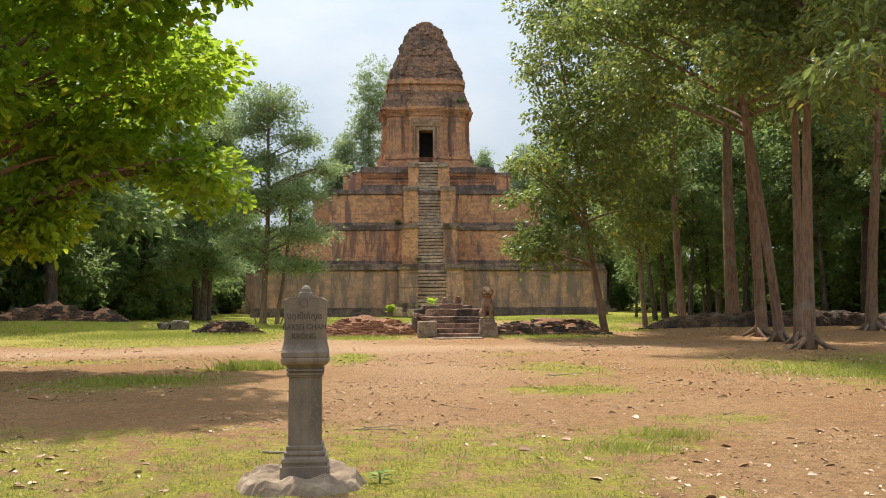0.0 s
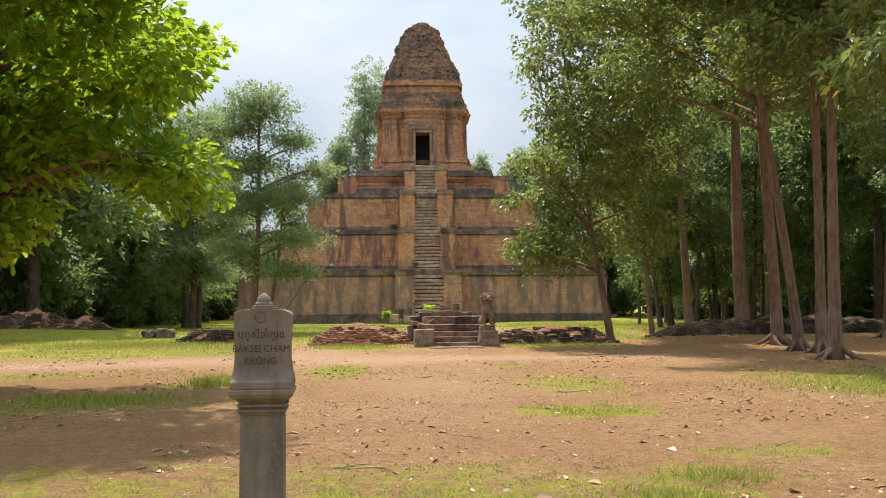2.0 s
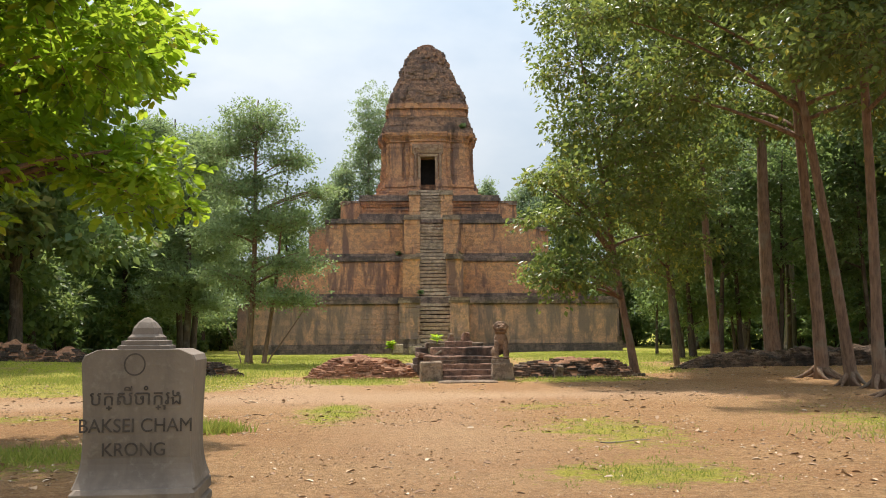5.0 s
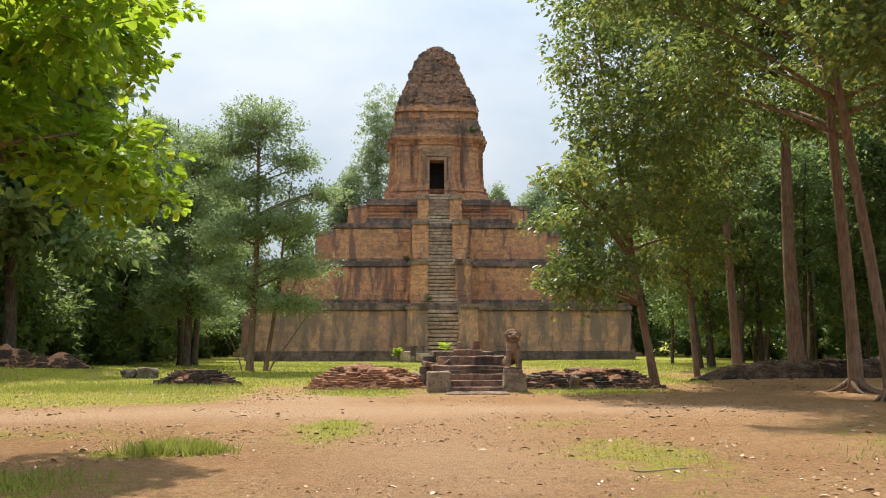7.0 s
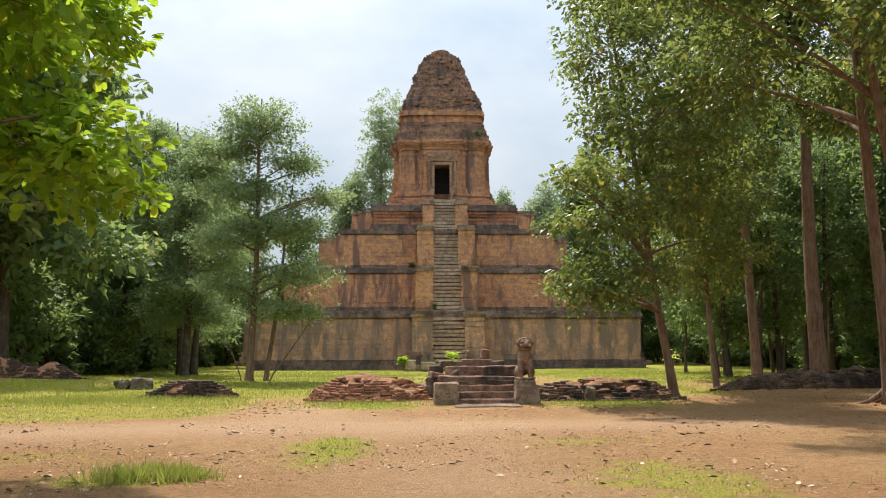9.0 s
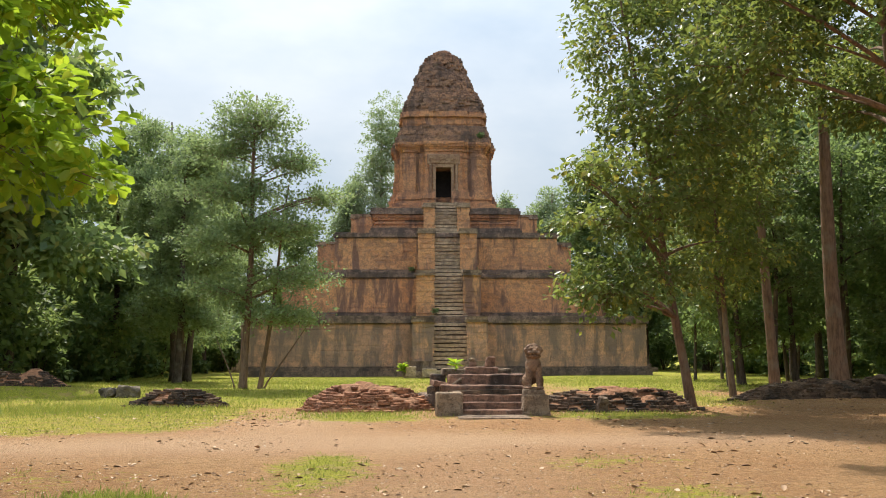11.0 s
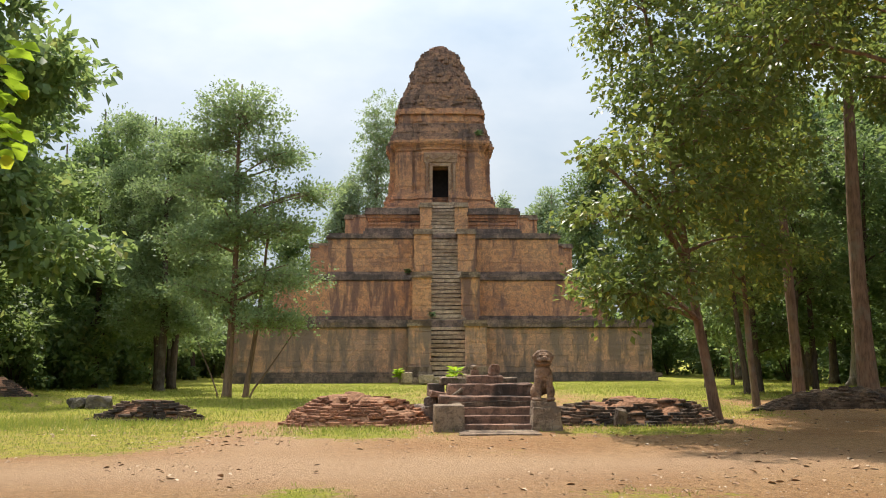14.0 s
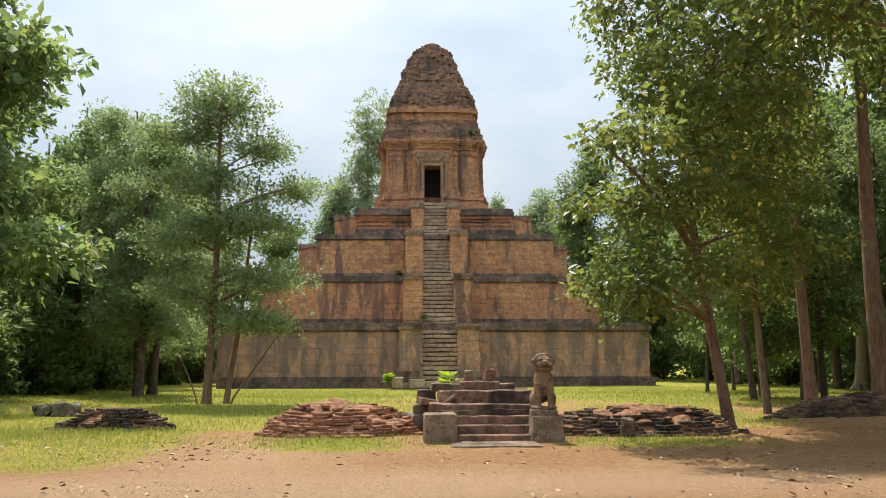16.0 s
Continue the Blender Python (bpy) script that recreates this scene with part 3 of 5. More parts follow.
def courses(name, parent, mat, half, z0, z1, outs, seed, label="", seg=1.15):
    """Mouldings round a square tier: each course is (height share, outset), in stones of uneven length. The front's stones are parts, the rest is joined."""
    rest_v, rest_f = [], []
    r = random.Random(seed)
    total = sum(o[0] for o in outs)
    quads = ((0, 2, 3, 1), (4, 5, 7, 6), (0, 1, 5, 4), (2, 6, 7, 3), (0, 4, 6, 2), (1, 3, 7, 5))
    z = z0
    for share, out in outs:
        zz = z + (z1 - z0) * share / total
        e = half + out
        for turn in range(4):
            c, s = (1, 0, -1, 0)[turn], (0, 1, 0, -1)[turn]
            x = -e
            while x < e - 0.01:
                x2 = min(e, x + seg * r.uniform(0.6, 1.5))
                if e - x2 < 0.3:
                    x2 = e
                o, t = r.uniform(-0.03, 0.03), r.uniform(-0.025, 0.02)
                q = []
                for dz in (z + 0.002, zz + t):
                    for yy in (-e + o, -e + 1.2):
                        for xx in (x + 0.006, x2 - 0.006):
                            q.append((xx * c - yy * s, xx * s + yy * c, dz + r.uniform(-0.012, 0.012)))
                if turn == 0:
                    part(name + "_stone", mesh_from(name + "_stone", q, quads, mat), None, parent, label)
                else:
                    n = len(rest_v)
                    rest_v += q
                    rest_f += [tuple(i + n for i in f) for f in quads]
                x = x2
        z = zz
    return tagged(part(name, mesh_from(name, rest_v, rest_f, mat), None, parent, label), kind="stuff")


FACE_MESH = []
for i in range(5):
    FACE_MESH.append({mat.name: mesh_from("block", *BLOCK_DATA[i], mat) for mat in (M_LAT, M_LAT_LOW)})


def tier(half, z0, zb, zw, zt, mat, seed, base_outs, top_outs, h=0.355, w=0.62):
    """A storey of the pyramid: core, base mouldings, a wall of separate blocks in front, the other three walls joined, a cornice."""
    bm = bmesh.new()
    box(bm, -half + 0.12, half - 0.12, -half + 0.12, half - 0.12, z0 - 0.1, zt - 0.12)
    core = part("tier", bm, mat, temple, "laterite tier with orange blocks and black stains")
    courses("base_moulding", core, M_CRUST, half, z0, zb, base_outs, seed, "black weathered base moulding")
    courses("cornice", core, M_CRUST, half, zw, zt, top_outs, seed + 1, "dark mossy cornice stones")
    r = random.Random(seed)
    for cx, cz, ww, hh in block_rows(-half, half, zb, zw, h, w, seed + 2):
        if abs(cx) < 1.3:
            continue
        ob = new("block", FACE_MESH[r.randrange(5)][mat.name])
        ob.parent = core
        ob.matrix_local = Matrix.Translation((cx, -half + r.uniform(-0.018, 0.018), cz)) @ Matrix.Diagonal((ww - 0.004, 0.13, hh - 0.004, 1))
    vs, fs = [], []
    for turn in (1, 2, 3):
        joined_blocks(vs, fs, -half, half, zb, zw, -half, h, w, seed + 3 + turn, turn)
    tagged(part("wall_blocks", mesh_from("wall_blocks", vs, fs, mat), None, core), kind="stuff")
    return core


def build_tiers():
    tier(13.65, -0.2, 0.50, 3.38, 3.95, M_LAT_LOW, 11, ((0.55, 0.30), (0.3, 0.16), (0.15, 0.05)), ((0.12, 0.03), (0.5, 0.16), (0.38, 0.06)), 0.36, 0.76)
    tier(10.5, 3.95, 4.32, 6.78, 7.22, M_LAT, 31, ((0.6, 0.14), (0.4, 0.05)), ((0.15, 0.03), (0.5, 0.14), (0.35, 0.05)))
    tier(8.35, 7.22, 7.62, 9.98, 10.42, M_LAT, 51, ((0.6, 0.14), (0.4, 0.05)), ((0.15, 0.03), (0.5, 0.14), (0.35, 0.05)))


def build_tier4():
    bm = bmesh.new()
    box(bm, -5.5, 5.5, -5.5, 5.5, 10.3, 12.6)
    core = part("tier", bm, M_CRUST, temple, "moulded top tier of dark red laterite")
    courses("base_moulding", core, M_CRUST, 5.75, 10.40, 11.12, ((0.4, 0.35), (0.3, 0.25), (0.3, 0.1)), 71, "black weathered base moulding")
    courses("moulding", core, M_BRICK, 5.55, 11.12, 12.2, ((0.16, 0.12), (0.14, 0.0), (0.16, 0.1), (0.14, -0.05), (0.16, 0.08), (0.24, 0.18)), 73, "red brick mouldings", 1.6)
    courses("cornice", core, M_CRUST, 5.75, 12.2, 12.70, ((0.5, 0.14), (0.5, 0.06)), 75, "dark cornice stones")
    return core


def stair_x(z):
    u = z / 13.0
    return -0.98 + 0.2 * u, 1.17 - 0.42 * u


def pier(turn, y0, depth, z0, z1, xo, side, seed, mat):
    """One flanking pier of a staircase: a core with facing blocks and an overhanging cap."""
    r = random.Random(seed)
    a, b = stair_x(z0)
    x0, x1 = (-xo, a) if side < 0 else (b, xo)
    if x1 - x0 < 0.4:
        return
    c, s = (1, 0, -1, 0)[turn], (0, 1, 0, -1)[turn]
    verts, faces = [], []
    y1 = y0 + depth
    def cube(xa, xb, ya, yb, za, zb):
        n = len(verts)
        for z in (za, zb):
            for y in (ya, yb):
                for x in (xa, xb):
                    x_, y_ = x + r.uniform(-0.02, 0.02), y + r.uniform(-0.02, 0.02)
                    verts.append((x_ * c - y_ * s, x_ * s + y_ * c, z + r.uniform(-0.015, 0.015)))
        faces.extend([tuple(i + n for i in q) for q in ((0, 2, 3, 1), (4, 5, 7, 6), (0, 1, 5, 4), (2, 6, 7, 3), (0, 4, 6, 2), (1, 3, 7, 5))])
    cube(x0 + 0.06, x1 - 0.05, y0 + 0.10, y1, z0 - 0.35, z1 - 0.12)
    joined_blocks(verts, faces, x0, x1, z0, z1 - 0.3, y0, 0.36, 0.6, seed, turn)
    ob = part("pier", mesh_from("pier", verts, faces, mat), None, temple, "orange laterite stair pier with dark streaks")
    verts, faces = [], []
    caps = [(x0 - 0.1, x1 + 0.05, y0 - 0.10, y0 + 0.7, z1 - 0.32, z1 - 0.145), (x0 - 0.03, x1 + 0.02, y0 - 0.03, y1, z1 - 0.14, z1 + 0.06)]
    if z0 < 0.5:
        caps += [(x0 - 0.22, x1 + 0.06, y0 - 0.3, y0 + 0.5, -0.3, 0.55), (x0 - 0.12, x1 + 0.03, y0 - 0.15, y0 + 0.5, 0.55, 0.9), (x0 - 0.55, x1 - 0.3, y0 - 0.75, y0 + 0.2, -0.3, 0.24)]
    for k, cc in enumerate(caps):
        verts, faces = [], []
        cube(*cc)
        part("cap_stone", mesh_from("cap_stone", verts, faces, M_SAND), None, ob, "grey lichened cap stone")


def build_stairs():
    # y from the axis; each pier stands on the ledge below it
    plan = ((-16.4, 3.2, 0.0, 3.75, 2.42, M_LAT_LOW), (-13.2, 3.0, 3.75, 7.1, 2.2, M_LAT), (-10.4, 2.4, 7.1, 10.4, 2.1, M_LAT), (-7.7, 2.3, 10.4, 12.75, 1.72, M_LAT))
    for turn in range(4):
        for k, (y0, d, z0, z1, xo, mat) in enumerate(plan):
            for side in (-1, 1):
                pier(turn, y0, d, z0, z1, xo if side < 0 else xo + 0.1, side, 90 + k * 7 + side + turn * 41, mat)
    r = random.Random(4)
    n = 46
    for turn in range(4):
        vs, fs = [], []
        for i in range(n):
            z = 0.05 + 13.1 * i / n
            y = -16.55 + 11.0 * i / n
            a, b = stair_x(z)
            if turn == 0:
                bm = bmesh.new()
                bmesh.ops.create_cube(bm, size=1.0)
                bmesh.ops.scale(bm, vec=(2.55 if z < 12 else 1.9, 0.62, 0.215), verts=bm.verts)
                bmesh.ops.subdivide_edges(bm, edges=[e for e in bm.edges if abs(e.verts[0].co.x - e.verts[1].co.x) > 0.5], cuts=6)
                bmesh.ops.bevel(bm, geom=[e for e in bm.edges if abs(e.verts[0].co.z - e.verts[1].co.z) < 0.01 and e.verts[0].co.y < 0 and e.verts[1].co.y < 0 and e.verts[0].co.z > 0], offset=0.035, segments=2, affect="EDGES")
                o = Vector((i * 1.7, 0, 0))
                for v in bm.verts:
                    v.co += noise.noise_vector(v.co * 2.2 + o) * 0.035
                ob = part("step", bm, M_STEP, temple)
                ob.location = ((a + b) / 2, y + 0.31 + r.uniform(-0.02, 0.02), z + 0.17 + r.uniform(-0.012, 0.012))
                ob.rotation_euler = (0, r.uniform(-0.012, 0.012), 0)
            else:
                c, s = (1, 0, -1, 0)[turn], (0, 1, 0, -1)[turn]
                m = len(vs)
                for zz in (z - 0.02, z + 0.28):
                    for yy in (y, y + 0.62):
                        for xx in (a, b):
                            vs.append((xx * c - yy * s, xx * s + yy * c, zz))
                fs += [tuple(j + m for j in q) for q in ((0, 2, 3, 1), (4, 5, 7, 6), (0, 1, 5, 4), (2, 6, 7, 3), (0, 4, 6, 2), (1, 3, 7, 5))]
        if turn:
            part("staircase", mesh_from("staircase", vs, fs, M_STEP), None, temple)
    bm = bmesh.new()
    prof = ((-16.42, -0.3), (-16.40, -0.08), (-5.4, 13.02), (-5.4, -0.3))
    lo, hi = [[bm.verts.new((x, y, z)) for y, z in prof] for x in (-1.12, 1.3)]
    bm.faces.new(lo), bm.faces.new(hi[::-1])
    for k in range(4):
        bm.faces.new((lo[k], hi[k], hi[(k + 1) % 4], lo[(k + 1) % 4]))
    bmesh.ops.recalc_face_normals(bm, faces=bm.faces)
    part("stair_core", bm, M_CRUST, temple, "dark packing behind the treads")
    for i, (x, y, sx, sy, sz) in enumerate(((-1.3, -17.3, 0.9, 0.7, 0.42), (-0.2, -17.2, 1.3, 0.8, 0.3), (1.3, -17.3, 0.8, 0.6, 0.45), (2.3, -17.0, 0.8, 0.6, 0.32), (-2.5, -16.9, 0.7, 0.6, 0.55))):
        part("fallen_stone", worn_box(sx, sy, sz + 0.1, 0.04, 3, 0.06, i), M_STEP, temple).location = (x, y, -0.1)


# the tower: courses of brick over a plan with recessed corners, a porch on each side and a doorway in front
TX = -0.12


def lerp_table(table, z):
    for (z0, a), (z1, b) in zip(table, table[1:]):
        if z <= z1:
            return a + (b - a) * max(0.0, (z - z0) / (z1 - z0))
    return table[-1][1]


HALF = ((12.7, 4.55), (13.0, 4.5), (13.05, 4.2), (13.35, 4.15), (13.4, 3.95), (13.7, 3.9), (13.72, 4.0), (13.95, 3.98), (13.97, 3.82), (14.4, 3.72), (14.45, 3.6), (17.7, 3.52), (17.75, 3.62), (17.95, 3.62), (18.0, 3.74), (18.2, 3.78),
        (18.22, 3.88), (18.6, 3.9), (18.65, 3.82), (19.4, 3.72), (19.9, 3.5), (19.95, 3.35), (20.7, 3.28), (20.75, 3.52), (21.0, 3.5), (21.1, 3.38), (21.9, 3.22), (22.6, 3.06), (22.65, 2.95), (23.3, 2.8), (23.4, 2.65), (24.3, 2.33), (24.85, 2.16),
        (25.6, 1.88), (26.1, 1.64), (26.5, 1.36), (26.85, 0.94), (27.1, 0.58), (27.3, 0.25))
PORCH = ((12.7, 0.55), (17.6, 0.5), (18.3, 0.48), (18.9, 0.35), (19.6, 0.22), (20.0, 0.14), (22.0, 0.08), (27.3, 0.0))
ROUGH = ((12.7, 0.035), (14.4, 0.03), (17.8, 0.025), (18.5, 0.06), (18.9, 0.11), (19.9, 0.10), (20.0, 0.05), (20.7, 0.06), (21.1, 0.17), (27.3, 0.2))


def side_points(h, p, z, front):
    """One side of the plan, from its left corner to its right, seen from the front."""
    n = 0.30 * min(1, h / 3.5)
    k = h / 3.6
    body = 14.4 < z < 17.7
    g = 0.12 if body else 0.03
    pts = [(-h + n, -h + n), (-h + n, -h)]
    pts += [(-2.25 * k, -h), (-2.25 * k, -h + g), (-1.98 * k, -h + g), (-1.98 * k, -h - 0.12 * k), (-1.55 * k, -h - 0.12 * k)]
    pts += [(-1.55 * k, -h - p)]
    if front and 13.27 < z < 16.3:
        pts += [(-0.64, -h - p), (-0.64, -h + 1.3), (0.64, -h + 1.3), (0.64, -h - p)]
    right = [(-x, y) for x, y in pts[:8]][::-1]
    return pts + right


def build_tower():
    body = None
    z, i = 12.68, 0
    r = random.Random(21)
    while z < 27.25:
        dz = r.choice((0.12, 0.14, 0.16, 0.2)) if z < 18.3 else r.choice((0.14, 0.17, 0.2, 0.24))
        zc = z + dz / 2
        h, p, ro = lerp_table(HALF, zc), lerp_table(PORCH, zc), lerp_table(ROUGH, zc)
        pts = []
        for turn in range(4):
            c, s = (1, 0, -1, 0)[turn], (0, 1, 0, -1)[turn]
            pts += [(x * c - y * s, x * s + y * c) for x, y in side_points(h, p, zc, turn == 0)]
        ring, course = [], r.uniform(-0.04, 0.03) * (1.0 if zc < 18.3 else 1.6)
        for k, (x, y) in enumerate(pts):
            x2, y2 = pts[(k + 1) % len(pts)]
            d = math.hypot(x2 - x, y2 - y)
            if d < 0.004:
                continue
            m = max(1, round(d / 0.34))
            ring += [(x + (x2 - x) * t / m, y + (y2 - y) * t / m) for t in range(m)]
        rnd = 0.85 * smooth(20.5, 25.5, zc)
        out = []
        for x, y in ring:
            q = math.hypot(x, y)
            if q > 1e-4 and rnd:
                cap = h * 1.06 / max(abs(x), abs(y)) * max(abs(x), abs(y))
                if q > cap:
                    f = 1 + (cap / q - 1) * rnd
                    x, y = x * f, y * f
            inside = abs(x) < 0.70 and -h - p - 0.02 < y < -h + 1.35 and 13.2 < zc < 16.4
            e = 0 if inside else ro * (noise.noise(Vector((x * 1.1, y * 1.1, z * 1.1))) * 1.5 + noise.noise(Vector((x * 3.1, y * 3.1, z * 5 + 9))) * 1.1)
            # broken right-hand shoulder
            if not inside:
                e += ro * r.uniform(-0.7, 0.5) + course
            f = 1 + e / max(0.5, q)
            out.append((x * f + TX, y * f))
        upper = (18.55 < zc < 19.95) or zc > 21.0
        m = len(out)
        V = [(x, y, z - 0.02) for x, y in out] + [(x, y, z + dz) for x, y in out]
        F = [(k, (k + 1) % m, m + (k + 1) % m, m + k) for k in range(m)] + [tuple(range(m, 2 * m)), tuple(range(m))[::-1]]
        if body is None:
            body = part("tower", mesh_from("tower", V, F, M_BRICK), None, temple, "orange brick tower with a door and an eroded top")
        else:
            part("brick_course", mesh_from("brick_course", V, F, M_RUBBLE if upper else M_BRICK), None, body, "eroded grey-brown brick course" if upper else "orange brick course")
        z += dz
        i += 1
    yf = -3.6 - 0.52
    bm = bmesh.new()
    for x0, x1, z0, z1, o in ((-0.88, -0.62, 13.15, 16.27, 0.12), (0.62, 0.88, 13.15, 16.27, 0.12), (-0.88, 0.88, 16.27, 16.53, 0.13)):
        box(bm, TX + x0, TX + x1, yf - o, yf + 0.5, z0, z1, 0.008, 0.03)
    part("door_frame", bm, M_FRAME, body, "pale sandstone door frame")
    bm = bmesh.new()
    box(bm, TX - 1.32, TX + 1.32, yf - 0.14, yf + 0.4, 16.56, 17.36, 0.015, 0.04)
    rr = random.Random(8)
    for i in range(26):
        a = i / 25
        x = TX - 1.15 + 2.3 * a
        zz = 16.93 + 0.16 * math.sin(a * math.pi * 5) + rr.uniform(-0.05, 0.05)
        box(bm, x - 0.08, x + 0.08, yf - 0.20, yf - 0.1, zz - 0.09, zz + 0.10, 0.03, 0.02, i)
    part("lintel", bm, M_FRAME, body, "carved sandstone lintel")
    for sgn in (-1, 1):
        v, f = [], []
        prof = [(13.15, 0.15)] + [(13.3 + 0.09 * k, 0.15 if k % 4 == 0 else 0.115) for k in range(35)] + [(16.55, 0.16)]
        q = tube([(TX + sgn * 1.05, yf - 0.10, zz) for zz, _ in prof], [rr_ for _, rr_ in prof], 10)
        part("colonette", mesh_from("colonette", *q, M_FRAME, True), None, body, "ringed sandstone colonette")
    bm = bmesh.new()
    box(bm, TX - 0.95, TX + 0.95, yf - 0.35, yf + 1.4, 12.9, 13.27, 0.01, 0.03)
    part("threshold", bm, M_STEP, body)
    # panel closing the doorway, the chamber's darkness painted on it
    bm = bmesh.new()
    box(bm, TX - 0.66, TX + 0.66, -3.6 + 1.1, -3.6 + 1.28, 13.2, 16.4)
    part("inner_wall", bm, M_DARKIN, body, "near-black panel for the chamber's shade behind the doorway")


build_tier4()
build_stairs()
build_tower()

# ---- trees ----
def right_crowns():
    lab_b = "tall tree with a straight brown trunk and drooping glossy leaves"
    grp = "trees of the grove"
    # slender leaning tree beside the brick mound
    tree("slender leaning tree with yellow-green drooping leaves", (5.6, 32.4, 0), 11.0, 0.13, (-1.9, -1.0),
         [(-2.2, -2.5, 3.4, 2.2, 1.6, 0.8), (-1.6, -2.0, 5.2, 2.2, 2.0, 1.1), (-1.1, -2.2, 7.4, 2.5, 2.4, 1.6), (-0.6, -1.0, 9.8, 3.2, 3.0, 1.9), (0.9, 0.4, 6.5, 2.1, 2.0, 1.6), (-3.0, -4.6, 5.7, 1.3, 1.2, 0.6), (-1.0, 0.0, 12.4, 2.8, 2.6, 1.6), (-2.9, -3.2, 2.9, 1.5, 1.2, 0.6), (-3.0, -3.0, 4.6, 1.3, 1.2, 0.6), (1.6, 1.0, 4.4, 1.9, 1.6, 0.9)],
         M_LEAF_RIGHT, M_BARK, 2100, 13, 0.175, 0.55, 0.55, 0.45, limbs=18, shell=0.25, simple=True, seed=3, group=grp)
    tree("thin young tree with sparse leaves", (8.4, 37.2, 0), 9.0, 0.11, (-0.7, 0.0),
         [(-0.6, 0, 4.2, 1.8, 1.8, 1.4), (-0.4, -0.5, 6.5, 2.4, 2.2, 1.8), (-0.6, 0, 9, 2.4, 2.4, 1.8)], M_LEAF_RIGHT, M_BARK, 1200, 12, 0.17, 0.46, 0.55, 0.45, limbs=10, shell=0.3, simple=True, seed=4, group=grp)
    spec = [((8.6, 21.9, 0), 17.0, 0.15, (-0.2, -0.3), 0.75, 5), ((9.45, 24.5, 0), 18.0, 0.14, (-0.1, 0.2), 0.5, 6), ((9.45, 25.9, 0), 17.0, 0.145, (-2.5, -0.5), 0.5, 7),
            ((10.1, 29.1, 0), 18.0, 0.185, (-0.8, -0.3), 0.9, 8), ((10.6, 39.5, 0), 19.0, 0.18, (-0.5, 0.2), 0.3, 9), ((13.2, 40.0, 0), 20.0, 0.30, (-0.3, 0.3), 0.6, 10), ((16.4, 33.8, 0), 18.0, 0.22, (0.8, 0.0), 0.7, 11)]
    for at, h, rad, lean, roots, sd in spec:
        r = random.Random(sd)
        lobes = []
        for k in range(9):
            a = r.uniform(0, 6.28)
            q = r.uniform(1.0, 3.4)
            zz = h * r.uniform(0.42, 1.0)
            lobes.append((lean[0] * zz / h + math.cos(a) * q, lean[1] * zz / h + math.sin(a) * q, zz, r.uniform(1.7, 2.7), r.uniform(1.7, 2.7), r.uniform(1.0, 1.7)))
        if sd == 7:
            lobes += [(-6.6, -1.6, 9.0, 1.1, 1.2, 0.5), (-5.3, -1.0, 9.4, 1.6, 1.6, 0.9), (-4.2, -0.6, 10.2, 2.0, 2.0, 1.2)]
        tree(lab_b, at, h, rad, lean, lobes, M_LEAF_RIGHT, M_BARK, 1950, 13, 0.18, 0.56, 0.6, 0.45, roots, limbs=16, shell=0.3, simple=True, seed=sd, group=grp)


right_crowns()
for i, (x, y, h) in enumerate(((14.5, 48, 6.5), (18.5, 45, 7.0), (12.5, 55, 7.5), (17.0, 53, 6.0), (21.0, 38, 7.0), (22.5, 46, 8.0), (15.5, 60, 8.0), (11.8, 46.5, 5.5))):
    r = random.Random(200 + i)
    lobes = [(r.uniform(-1, 1), r.uniform(-1, 1), h * (0.36 + 0.12 * k), 1.7, 1.6, 0.8) for k in range(6)]
    tree("leafy sapling growing under the grove", (x, y, 0), h, 0.09, (r.uniform(-0.5, 0.5), 0), lobes, M_LEAF_DARK, M_BARK_DARK, 620, 12, 0.20, 0.5, 0.65, 0.3, limbs=6, shell=0.2, simple=True, seed=210 + i, group="saplings under the grove")
for i, (x, y, h, lx) in enumerate(((10.9, 45.0, 9, -0.8), (11.8, 46.0, 10, -0.5), (12.6, 44.5, 9, 0.3), (14.3, 46.5, 11, -0.6), (15.6, 45.2, 10, 0.5), (17.2, 48.0, 11, 0.2), (18.8, 43.0, 10, -0.4))):
    r = random.Random(300 + i)
    lobes = [(lx * 0.8 + r.uniform(-1, 1), r.uniform(-1, 1), h * (0.5 + 0.12 * k), 1.7, 1.7, 0.9) for k in range(5)]
    tree("slim dark-trunked tree behind the brick bank", (x, y, 0), h, 0.13, (lx, 0), lobes, M_LEAF_DARK, M_BARK_DARK, 480, 12, 0.20, 0.5, 0.7, 0.3, limbs=7, shell=0.3, simple=True, seed=310 + i, group="slim dark trees")
# boughs over the clearing come from two tall trees just outside the view
tree("tall tree whose low boughs hang over the clearing", (10.8, 17.6, 0), 15.0, 0.24, (-1.0, -0.4),
     [(-3.9, -2.2, 5.5, 1.7, 1.5, 0.7), (-2.6, -1.0, 7.4, 2.2, 2.0, 1.2), (-4.6, 0.4, 9.4, 2.0, 2.0, 1.1), (-2.0, 0.8, 11, 3.0, 2.8, 1.8), (-4.6, 2.6, 11.2, 2.4, 2.2, 1.3), (-1, -1, 13.5, 3.0, 3.0, 1.8)],
     M_LEAF_RIGHT, M_BARK, 1300, 13, 0.19, 0.44, 0.6, 0.45, 0.6, limbs=14, shell=0.3, seed=14, group="trees of the grove")
